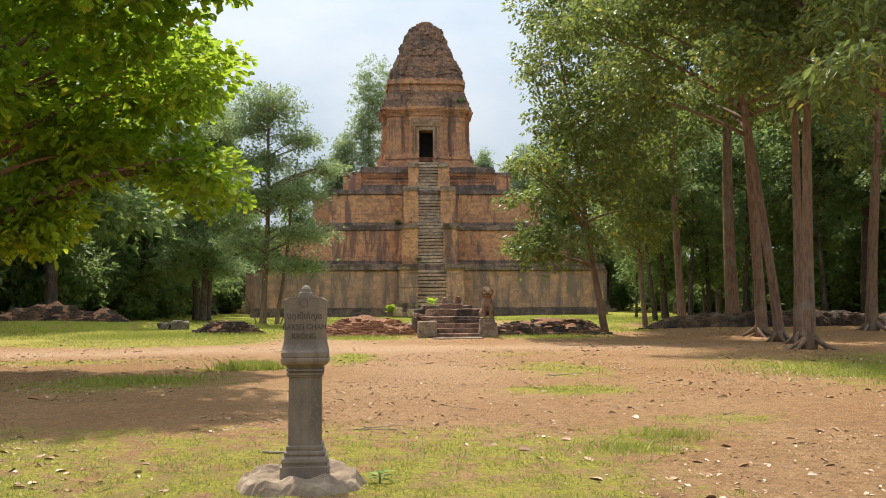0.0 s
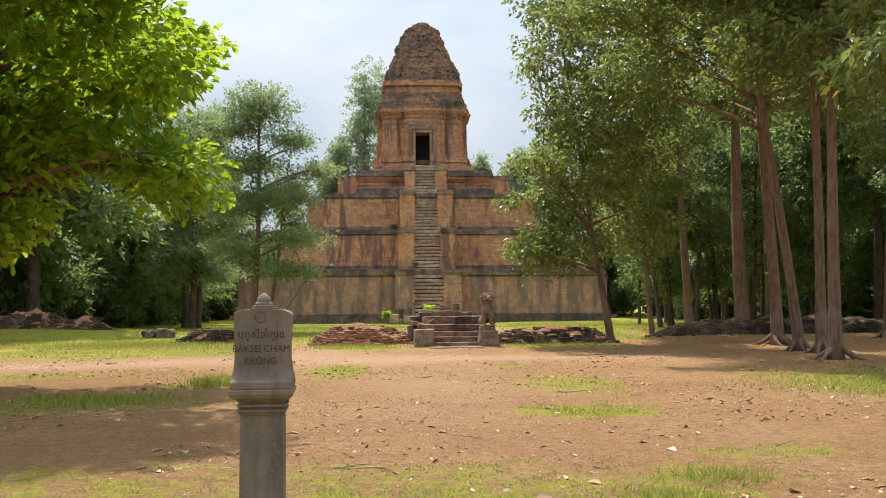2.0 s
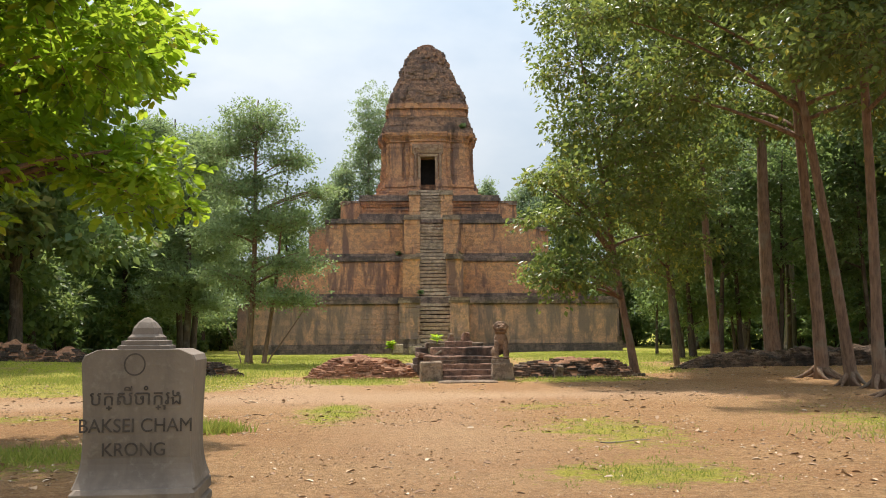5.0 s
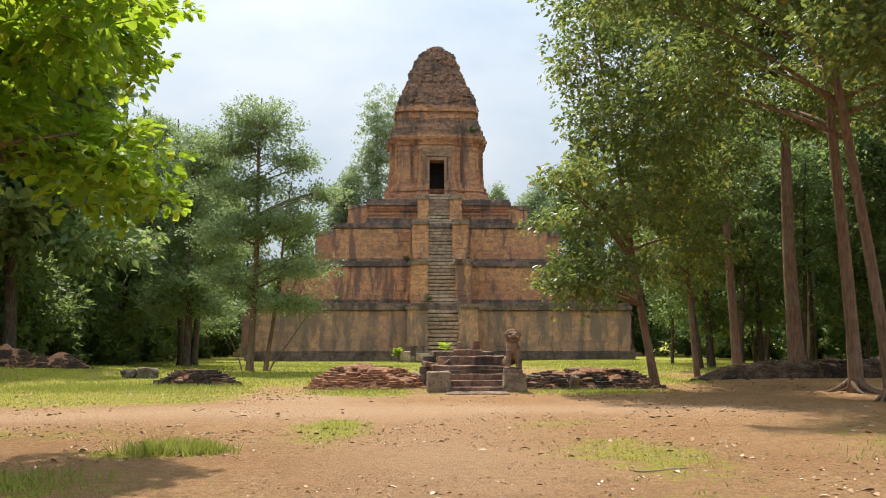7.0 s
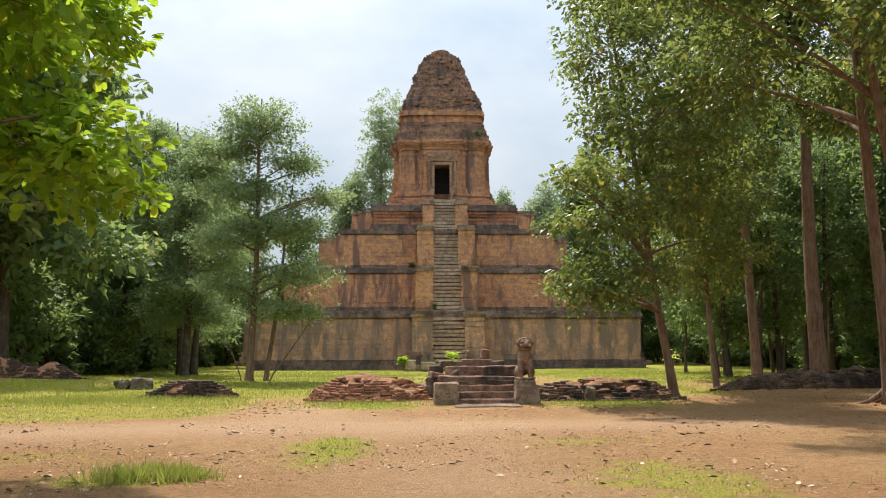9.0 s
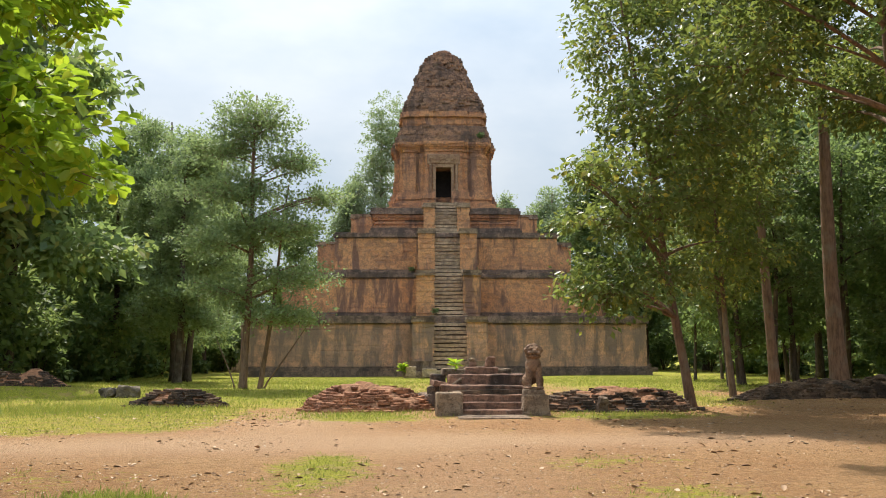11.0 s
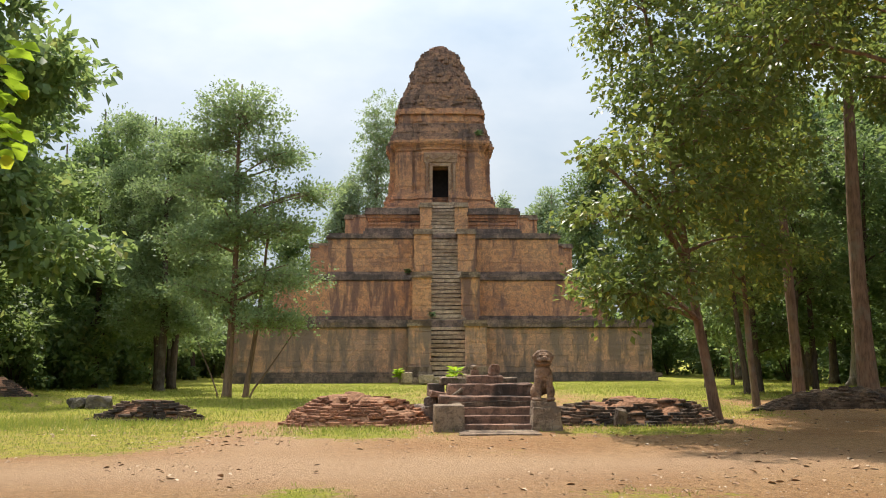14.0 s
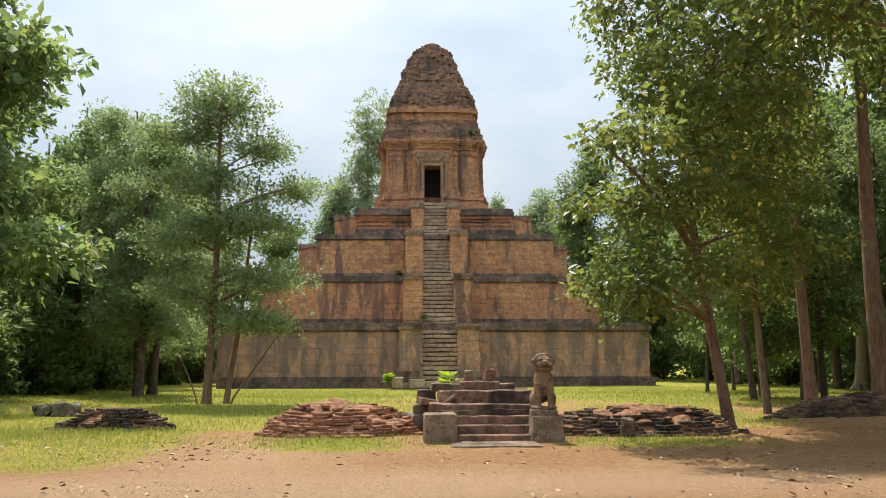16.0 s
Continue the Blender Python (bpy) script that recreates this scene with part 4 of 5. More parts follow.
# the broad-leaved tree over the left of the clearing
tree("broad spreading tree with bright sunlit green leaves", (-10.3, 16.0, 0), 7.5, 0.26, (0.9, 0.4),
     [(4.6, 0.6, 3.7, 1.35, 1.6, 0.9), (4.0, -0.6, 5.2, 1.9, 1.8, 1.0), (3.4, -2.4, 6.4, 2.2, 1.9, 1.2), (2.2, 0.5, 4.3, 1.8, 2.0, 1.2), (2.4, -1.5, 7.8, 2.6, 2.4, 1.3), (0.4, 1.5, 6.0, 2.6, 2.4, 1.8), (0.6, -2.5, 5.0, 2.2, 2.2, 1.6),
      (3.2, 2.2, 6.2, 2.2, 2.0, 1.3), (-1.6, 0.5, 4.6, 2.2, 2.2, 1.7), (0.2, 0.4, 8.6, 2.6, 2.6, 1.3), (1.2, 0.6, 2.9, 1.6, 1.8, 0.9), (5.2, -2.0, 6.9, 1.3, 1.5, 0.8)],
     M_LEAF_NEAR, M_BARK, 3000, 14, 0.185, 0.62, 0.42, 0.15, 0.4, limbs=26, shell=0.3, seed=2, bunch=34, rosette=True)
# the feathery tree before the temple
tree("slim feathery tree with two stems and small leaves", (-9.0, 45.3, 0), 12.3, 0.16, (0.3, 0.0),
     [(0.2, 0, 11.0, 2.0, 1.7, 1.6), (-1.2, 0.3, 10.0, 1.8, 1.6, 0.8), (1.7, 0, 9.4, 1.6, 1.5, 0.7), (2.9, 0.2, 7.9, 1.5, 1.4, 0.7), (-0.6, 0, 8.2, 2.4, 2.0, 1.0), (1.3, -0.3, 6.6, 2.4, 2.0, 1.0), (-1.2, 0, 6.0, 2.2, 2.0, 1.0),
      (1.8, 0, 4.6, 2.2, 1.8, 0.8), (-0.9, 0, 4.0, 2.0, 1.8, 0.8), (1.4, -0.5, 3.0, 2.3, 1.5, 0.6)],
     M_LEAF_SOFT, M_BARK, 2300, 16, 0.135, 0.66, 0.75, -0.1, limbs=34, bunch=40, shell=0.15, simple=True, seed=5, stems=((0.65, 0.2, 8.5, 0.11, (1.0, 0.2)), (-0.3, -0.1, 2.2, 0.035, (-0.9, 0.1)), (0.8, -0.2, 3.4, 0.04, (2.4, -0.2))))
for at, h, sd, ln in (((-13.8, 53.0, 0), 12.5, 6, (0.2, 0)), ((-15.5, 58.4, 0), 14.5, 7, (-0.6, 0)), ((-14.9, 58.8, 0), 12.0, 8, (1.2, 0.2))):
    r = random.Random(sd)
    lobes = [(ln[0] * k / 8 + r.uniform(-1.3, 1.3), r.uniform(-1.2, 1.2), h * (0.25 + 0.1 * k), 2.3 - 0.11 * k, 2.0, 1.0) for k in range(8)]
    tree("slender feathery tree in the lawn", at, h, 0.2, ln, lobes, M_LEAF_SOFT, M_BARK_DARK, 2000, 14, 0.15, 0.66, 0.8, -0.1, limbs=18, bunch=40, shell=0.15, simple=True, seed=sd, group="feathery trees")

tree("pale smooth-barked trunk deep in the grove", (21.5, 58.0, 0), 15.0, 0.36, (0.2, 0), [(0, 0, 10, 2.6, 2.4, 1.6), (0.5, 0.4, 12.5, 2.8, 2.6, 1.6), (-0.6, -0.4, 14.5, 2.2, 2.2, 1.2)],
     M_LEAF_DARK, M_BARK_PALE, 500, 12, 0.4, 0.5, 0.9, 0.2, 0.4, limbs=8, shell=0.3, simple=True, seed=19)

# ---- the forest round the clearing: a few kinds, repeated ----
def forest_kind(seed, h, spread, mat, low, length=0.38, twigs=1100):
    r = random.Random(seed)
    lobes = []
    for k in range(14):
        a, q = r.uniform(0, 6.28), spread * r.uniform(0.1, 0.75)
        zz = h * r.uniform(low, 0.95)
        f = 1.0 - 0.5 * (zz / h) ** 2
        lobes.append((math.cos(a) * q * f, math.sin(a) * q * f, zz, spread * r.uniform(0.3, 0.48), spread * r.uniform(0.3, 0.48), spread * r.uniform(0.2, 0.34)))
    return tree("tall dense forest tree", (0, 0, 0), h, 0.26, (r.uniform(-0.6, 0.6), 0), lobes, mat, M_BARK_DARK, twigs, 12, length, 0.55, 1.0, 0.25, limbs=8, shell=0.5, simple=True, seed=seed, group="forest trees", name="forest_tree", bare=False)


KINDS = [forest_kind(31, 15, 5.2, M_LEAF_FAR, 0.18), forest_kind(32, 18, 5.5, M_LEAF_DARK, 0.12), forest_kind(33, 13, 4.8, M_LEAF_OLIVE, 0.12), forest_kind(34, 17, 5.0, M_LEAF_DARK, 0.32)]
PLACES = [(-20.0, 46, 0, 1.3), (-24, 44, 2, 1.5), (-22, 53, 1, 0.95), (-27, 50, 0, 1.15), (-20, 62, 1, 0.85), (-25, 60, 3, 0.95), (-30, 58, 1, 1.1), (-31, 46, 3, 1.2), (-18, 70, 0, 0.8), (-23, 70, 1, 0.95), (-28, 70, 0, 1.0), (-34, 66, 2, 1.2), (-19, 80, 1, 0.85), (-24, 82, 0, 0.95), (-30, 82, 1, 1.1),
          (-18, 92, 0, 0.8), (-13, 98, 2, 0.7), (-24, 94, 1, 1.0), (-36, 80, 0, 1.3), (-30, 96, 0, 1.2), (-38, 54, 1, 1.3), (-28, 38, 1, 1.15), (-34, 38, 0, 1.2), (-25, 32, 3, 1.1), (-31, 30, 1, 1.15),
          (22, 62, 1, 0.9), (27, 58, 0, 1.05), (20, 72, 3, 0.9), (26, 70, 1, 1.1), (32, 64, 3, 1.1), (17, 84, 1, 0.8), (22, 84, 0, 1.0), (28, 84, 1, 1.15), (15, 96, 0, 0.75), (20, 96, 1, 1.0), (26, 98, 0, 1.1), (34, 78, 1, 1.2), (33, 52, 1, 1.1), (29, 46, 3, 1.0), (36, 42, 0, 1.2), (26, 38, 3, 1.0), (22, 50, 3, 1.0), (18, 56, 3, 0.9), (24, 30, 1, 1.05), (30, 33, 0, 1.1), (21, 43, 3, 0.95),
          (-8, 112, 0, 0.7), (-2, 114, 2, 0.7), (5, 112, 0, 0.7), (10, 106, 1, 0.75), (40, 90, 1, 1.3), (-40, 96, 1, 1.3), (16, 110, 1, 1.0), (-16, 108, 1, 0.9)]
rf = random.Random(77)
first = [True] * len(KINDS)
for x, y, k, sc in PLACES:
    m = pose(x, y, -0.05, 0, 0, rf.uniform(0, 360)) @ Matrix.Diagonal((sc * rf.uniform(0.92, 1.1), sc * rf.uniform(0.92, 1.1), sc * rf.uniform(0.92, 1.08), 1))
    k = {1: 0, 3: 2}.get(k, k) if x < -15 and y < 90 and rf.random() < 0.75 else k
    ob = KINDS[k]
    if first[k]:
        ob.matrix_basis, first[k] = m, False
    else:
        ob = copy_thing(KINDS[k], Matrix.Identity(4))
        ob.matrix_basis = m
# tall trees behind the pyramid, leaves paled for haze on all but one
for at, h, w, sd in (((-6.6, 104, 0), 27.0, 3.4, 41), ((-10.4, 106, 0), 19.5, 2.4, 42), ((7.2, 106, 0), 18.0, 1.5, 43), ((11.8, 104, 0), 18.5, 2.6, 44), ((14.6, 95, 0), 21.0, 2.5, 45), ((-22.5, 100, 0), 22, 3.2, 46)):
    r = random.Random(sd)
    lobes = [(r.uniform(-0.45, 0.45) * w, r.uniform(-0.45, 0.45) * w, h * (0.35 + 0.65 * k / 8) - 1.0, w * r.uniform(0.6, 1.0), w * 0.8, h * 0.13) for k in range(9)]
    tree("tall tree behind the temple, leaf colour paled for haze", at, h, 0.28, (0.3, 0), lobes, M_LEAF_HAZY if sd != 45 else M_LEAF_DARK, M_BARK_PALE, 2000, 12, 0.30, 0.5, 0.85, 0.3, limbs=14, shell=0.3, simple=True, seed=sd, group="tall trees behind the temple")

# ---- undergrowth and far woods ----
def bush_kind(seed, w, h, mat, twigs=230, length=0.34):
    r = random.Random(seed)
    lobes = [(r.uniform(-0.6, 0.6) * w, r.uniform(-0.6, 0.6) * w, h * r.uniform(0.15, 0.75), w * r.uniform(0.35, 0.6), w * r.uniform(0.35, 0.6), h * r.uniform(0.25, 0.4)) for _ in range(8)]
    ob = thing("bush", None, None, "dense green bush at the edge of the forest", "bush", "forest bushes")
    for i in range(4):
        a = i * 1.6 + r.random()
        v, f = tube([(0, 0, -0.1), (math.cos(a) * w * 0.2, math.sin(a) * w * 0.2, h * 0.4), (math.cos(a) * w * 0.45, math.sin(a) * w * 0.45, h * 0.75)], [0.05, 0.035, 0.01], 6)
        part("stem", mesh_from("stem", v, f, M_BARK_DARK, True), None, ob)
    part("leaves", foliage("leaves", mat, lobes, twigs, 12, length, 0.55, 0.6, 0.2, 0.3, True, seed)[0], None, ob)
    return ob


BUSHES = [bush_kind(61, 2.6, 3.6, M_LEAF_DARK), bush_kind(62, 2.2, 2.6, M_LEAF_FAR), bush_kind(63, 3.0, 5.0, M_LEAF_DARK, 300)]
rb = random.Random(5)
spots = []
for i in range(24):
    spots.append((-18.5 - 0.9 * rb.random() * (i % 3) * 3 - 0.18 * i, 100 - 2.5 * i))
for i in range(22):
    spots.append((17.5 + rb.random() * 5 + 0.28 * i, 100 - 2.6 * i))
for i in range(16):
    spots.append((-22 + 3.0 * i, 117 + rb.uniform(-3, 3)))
for i in range(14):
    spots.append((-30 - rb.random() * 8, 34 + 5 * i))
    spots.append((32 + rb.random() * 8, 34 + 5 * i))
placed = [False] * 3
for i, (x, y) in enumerate(spots):
    k = i % 3
    sc = rb.uniform(0.75, 1.25)
    m = pose(x + rb.uniform(-1, 1), y, 0, 0, 0, rb.uniform(0, 360)) @ Matrix.Diagonal((sc, sc, sc * rb.uniform(0.85, 1.2), 1))
    ob = BUSHES[k] if not placed[k] else copy_thing(BUSHES[k], Matrix.Identity(4))
    placed[k] = True
    ob.matrix_basis = m
gw = np.random.default_rng(12)
nb = 60000
ang = gw.random(nb) * 2 * math.pi
rad = 128 + gw.random(nb) * 26
hz = gw.random(nb) ** 0.8 * (11.5 + 3.5 * np.sin(ang * 23) + 2 * np.sin(ang * 57 + 1))
pp = np.stack([np.cos(ang) * rad, 45 + np.sin(ang) * rad, hz], 1)
wl_ = 0.9 + gw.random(nb) * 0.7
thing("distant_woods", leaf_mesh("distant_woods", M_LEAF_DARK, pp, gw.normal(size=(nb, 3)), gw.normal(size=(nb, 3)), wl_, wl_ * 0.8, simple=True), None,
      "distant belt of dark green forest", "forest", kind="stuff")

# ---- the entrance steps, lion and stones ----
def stone(name, label, category, size, at, mat, turn=(0, 0, 0), rough=0.02, bevel=0.03, seed=1, cuts=4, group=""):
    ob = thing(name, worn_box(*size, rough, cuts, bevel, seed), mat, label, category, group, at=at)
    ob.rotation_euler = [radians(a) for a in turn]
    return ob


terrace = thing("entrance_steps", None, None, "worn red sandstone entrance steps with broken slabs", "steps", at=(0, 29.4, 0))
for i, (x0, x1, y0, y1, z0, z1, mat) in enumerate((
        (-0.84, 0.80, -0.95, 0.10, -0.08, 0.035, M_SAND), (-0.74, 0.74, 0.0, 0.55, -0.06, 0.145, M_REDSTEP), (-0.75, 0.76, 0.30, 0.85, 0.125, 0.31, M_REDSTEP), (-0.76, 0.78, 0.60, 1.25, 0.29, 0.47, M_REDSTEP))):
    ob = part("step", worn_box(x1 - x0, y1 - y0, z1 - z0, 0.014, 6, 0.025, i + 1), mat, terrace)
    ob.location = ((x0 + x1) / 2, (y0 + y1) / 2, z0)
for i, (x0, x1, y0, y1, z0, z1, tl) in enumerate(((-1.22, 0.93, 0.88, 1.8, 0.44, 0.69, 0.6), (-1.02, 0.95, 1.35, 2.3, 0.66, 0.94, -0.5))):
    ob = part("slab", worn_box(x1 - x0, y1 - y0, z1 - z0, 0.03, 7, 0.04, i + 9), M_REDSTEP, terrace, "heavy blackened sandstone slab")
    ob.location, ob.rotation_euler = ((x0 + x1) / 2, (y0 + y1) / 2, z0), (0, radians(tl), 0)
part("core", worn_box(1.9, 2.6, 0.62, 0.05, 5, 0.08, 20), M_DARKBRICK, terrace, "rough brick core").location = (-0.12, 2.1, -0.02)
part("core", worn_box(1.5, 0.9, 0.36, 0.05, 5, 0.08, 22), M_DARKBRICK, terrace, "rough brick core").location = (0, 2.7, 0.58)
ob = part("slab_fragment", worn_box(0.45, 0.4, 0.07, 0.01, 3, 0.015, 30), M_SAND, terrace, "pale split slab fragment")
ob.location, ob.rotation_euler = (-0.84, 1.34, 0.68), (0, radians(-38), 0)
stone("pedestal_slab", "square sandstone pedestal lying on the steps", "pedestal", (0.84, 0.8, 0.19), (-0.14, 31.6, 0.93), M_REDSTEP, seed=3)
stone("stone_slab", "thin broken sandstone slab beside the pedestal", "stone slab", (0.62, 0.6, 0.16), (-0.86, 31.8, 0.90), M_SAND, (0, 2, 4), seed=4, group="broken slabs")
stone("stone_slab", "thin broken sandstone slab beside the pedestal", "stone slab", (0.34, 0.5, 0.17), (0.48, 31.7, 0.90), M_SAND, (0, -2, -6), seed=5, group="broken slabs")
stone("stone_slab", "dark sandstone slab tilted against the core", "stone slab", (0.40, 0.5, 0.14), (-1.25, 31.4, 0.62), M_REDSTEP, (0, 8, 14), seed=6, group="broken slabs")
stone("carved_stone", "dark carved stone fragment with a notch", "stone fragment", (0.20, 0.18, 0.15), (-0.36, 31.5, 1.115), M_REDSTEP, seed=7, bevel=0.05, group="carved fragments")
stone("carved_stone", "small carved stone set on another fragment", "stone fragment", (0.14, 0.14, 0.10), (-0.38, 31.5, 1.255), M_SAND, (4, 0, 20), seed=8, bevel=0.04, group="carved fragments")
stone("carved_stone", "dark broken pointed stone fragment", "stone fragment", (0.25, 0.2, 0.27), (0.05, 31.5, 1.11), M_REDSTEP, (0, 14, 10), 0.05, 0.07, 9, group="carved fragments")
stone("dark_block", "dark weathered laterite block behind the slabs", "stone block", (0.42, 0.4, 0.30), (-1.25, 32.4, 0.62), M_CRUST, seed=10, group="loose blocks")
stone("dark_block", "dark weathered laterite block on the ground", "stone block", (0.46, 0.5, 0.42), (-1.35, 31.6, 0.0), M_CRUST, (0, 0, 12), 0.04, 0.05, 11, group="loose blocks")
stone("dark_block", "small laterite block set on another", "stone block", (0.30, 0.32, 0.22), (-1.36, 31.6, 0.41), M_CRUST, (0, 3, -20), 0.04, 0.05, 12, group="loose blocks")
stone("dark_block", "flat dark block at the foot of the core", "stone block", (0.5, 0.4, 0.24), (-1.5, 32.3, 0.18), M_CRUST, (0, 0, 30), 0.04, 0.05, 13, group="loose blocks")
stone("plinth_block", "square lichened sandstone plinth beside the steps", "plinth", (0.62, 0.72, 0.60), (-1.03, 29.62, -0.05), M_SAND, (0, 0, 2), 0.02, 0.04, 14, 5, "entrance plinths")


def lion_plinth():
    bm = worn_box(0.62, 0.74, 0.56, 0.025, 5, 0.04, 15)
    for v in bm.verts:
        f = 1.10 - 0.22 * (v.co.z / 0.56)
        v.co.x *= f
    ob = thing("plinth_block", bm, M_SAND, "tapering lichened sandstone plinth carrying the lion", "plinth", "entrance plinths", at=(1.02, 29.65, -0.05))
    up = part("upper_block", worn_box(0.50, 0.6, 0.17, 0.02, 4, 0.035, 16), M_SAND, ob, "worn upper block")
    up.location = (-0.03, 0.02, 0.50)


lion_plinth()


def lion_statue():
    """A seated guardian lion, all one carved stone."""
    bm = bmesh.new()
    def blob(x, y, z, rx, ry, rz, tilt=0):
        bmesh.ops.create_icosphere(bm, subdivisions=3, radius=1.0, matrix=Matrix.Translation((x, y, z)) @ Matrix.Rotation(radians(tilt), 4, "X") @ Matrix.Diagonal((rx, ry, rz, 1)))
    def limb(a, b, ra, rb):
        for i in range(9):
            t = i / 8
            p = Vector(a).lerp(Vector(b), t)
            q = ra + (rb - ra) * t
            blob(*p, q, q, q)
    blob(0, 0.05, 0.02, 0.19, 0.26, 0.05)
    blob(0, -0.02, 0.56, 0.175, 0.16, 0.24, 8)
    blob(0, 0.08, 0.36, 0.165, 0.19, 0.22, 20)
    for s in (-1, 1):
        limb((s * 0.10, -0.10, 0.50), (s * 0.105, -0.15, 0.07), 0.075, 0.052)
        blob(s * 0.11, -0.19, 0.055, 0.062, 0.085, 0.04)
        blob(s * 0.155, 0.10, 0.20, 0.075, 0.17, 0.16)
        blob(s * 0.165, -0.02, 0.055, 0.055, 0.13, 0.045)
        blob(s * 0.165, -0.03, 0.95, 0.04, 0.045, 0.06)
        blob(s * 0.065, -0.195, 0.985, 0.03, 0.03, 0.028)
        blob(s * 0.085, -0.215, 0.885, 0.055, 0.05, 0.045)
    blob(0, -0.03, 0.93, 0.185, 0.18, 0.155)
    blob(0, 0.0, 1.03, 0.145, 0.14, 0.075)
    blob(0, -0.19, 0.905, 0.10, 0.075, 0.05)
    blob(0, -0.225, 0.935, 0.04, 0.035, 0.03)
    blob(0, -0.17, 0.805, 0.09, 0.075, 0.035)
    blob(0, -0.04, 0.80, 0.165, 0.15, 0.06)
    for k in range(14):
        a = math.pi * (0.05 + 0.9 * k / 13)
        blob(math.cos(a) * 0.165, -0.10, 0.92 + math.sin(a) * 0.15, 0.03, 0.03, 0.03)
    limb((0.0, 0.24, 0.15), (0.0, 0.22, 0.55), 0.04, 0.035)
    me = bpy.data.meshes.new("lion_statue")
    bm.to_mesh(me)
    bm.free()
    me.materials.append(M_LION)
    ob = thing("lion_statue", me, None, "worn sandstone guardian lion seated on a plinth", "statue", at=(1.0, 29.72, 0.60))
    ob.scale = (1.14, 1.1, 1.0)
    rm = ob.modifiers.new("carved", "REMESH")
    rm.mode, rm.voxel_size = "VOXEL", 0.013
    tx = bpy.data.textures.new("pitting", "CLOUDS")
    tx.noise_scale = 0.05
    dp = ob.modifiers.new("worn", "DISPLACE")
    dp.texture, dp.strength, dp.mid_level = tx, 0.022, 0.5
    return ob


lion_statue()

# small plants among the stones
def leafy_plant(label, at, n, ln, h, seed, mat=M_LEAF_NEAR, group="small plants"):
    g = np.random.default_rng(seed)
    ob = thing("plant", None, None, label, "plant", group, at=at)
    v, f = tube([(0, 0, -0.03), (0.01, 0, h * 0.5), (0.0, 0.01, h)], [0.012, 0.009, 0.004], 6)
    part("stem", mesh_from("stem", v, f, mat, True), None, ob)
    a = g.random(n) * 6.28
    zz = h * (0.35 + 0.65 * g.random(n))
    p = np.stack([np.cos(a) * 0.02, np.sin(a) * 0.02, zz], 1)
    d = np.stack([np.cos(a), np.sin(a), 0.35 + 0.5 * g.normal(size=n) * 0.5], 1)
    nm = g.normal(size=(n, 3)) * 0.2 + np.array([0, 0, 1.0])
    L = ln * (0.7 + 0.6 * g.random(n))
    part("leaves", leaf_mesh("leaves", mat, p, d, nm, L, L * 0.42), None, ob)


leafy_plant("bright green broad-leaved seedling on the steps", (-0.80, 31.5, 1.05), 18, 0.22, 0.22, 3)
leafy_plant("low green plant growing behind the slabs", (0.95, 33.2, 0.15), 30, 0.22, 0.30, 4)
leafy_plant("broad-leaved weed beside the stone footing", (-1.85, 6.3, -0.07), 14, 0.085, 0.11, 5, M_LEAF_FAR)
leafy_plant("low weed at the edge of the lawn", (0.1, 62.0, 0.0), 40, 0.3, 0.5, 6)
leafy_plant("low weed at the foot of the temple", (-3.0, 66.5, 0.0), 60, 0.35, 0.7, 7)
leafy_plant("weed growing on the tower ledge", (2.9, 79.75, 18.6), 60, 0.35, 0.5, 8, M_LEAF_SOFT)
leafy_plant("weed growing on the stair ledge", (-0.9, 70.2, 4.0), 40, 0.28, 0.4, 9, M_LEAF_SOFT)
leafy_plant("weed growing on the upper ledge", (2.2, 75.1, 7.3), 40, 0.28, 0.4, 11, M_LEAF_SOFT)
leafy_plant("weed growing on the upper ledge", (-2.6, 75.1, 7.3), 40, 0.28, 0.4, 12, M_LEAF_SOFT)

# ---- brick mounds ----
BRICK_MESHES = {}


def brick_mesh(mat, k):
    if (mat.name, k) not in BRICK_MESHES:
        r = random.Random(k)
        bm = bmesh.new()
        box(bm, -0.5, 0.5, -0.5, 0.5, -0.5, 0.5, 0.08, 0.04, k)
        me = bpy.data.meshes.new("brick")
        bm.to_mesh(me)
        bm.free()
        me.materials.append(mat)
        BRICK_MESHES[(mat.name, k)] = me
    return BRICK_MESHES[(mat.name, k)]


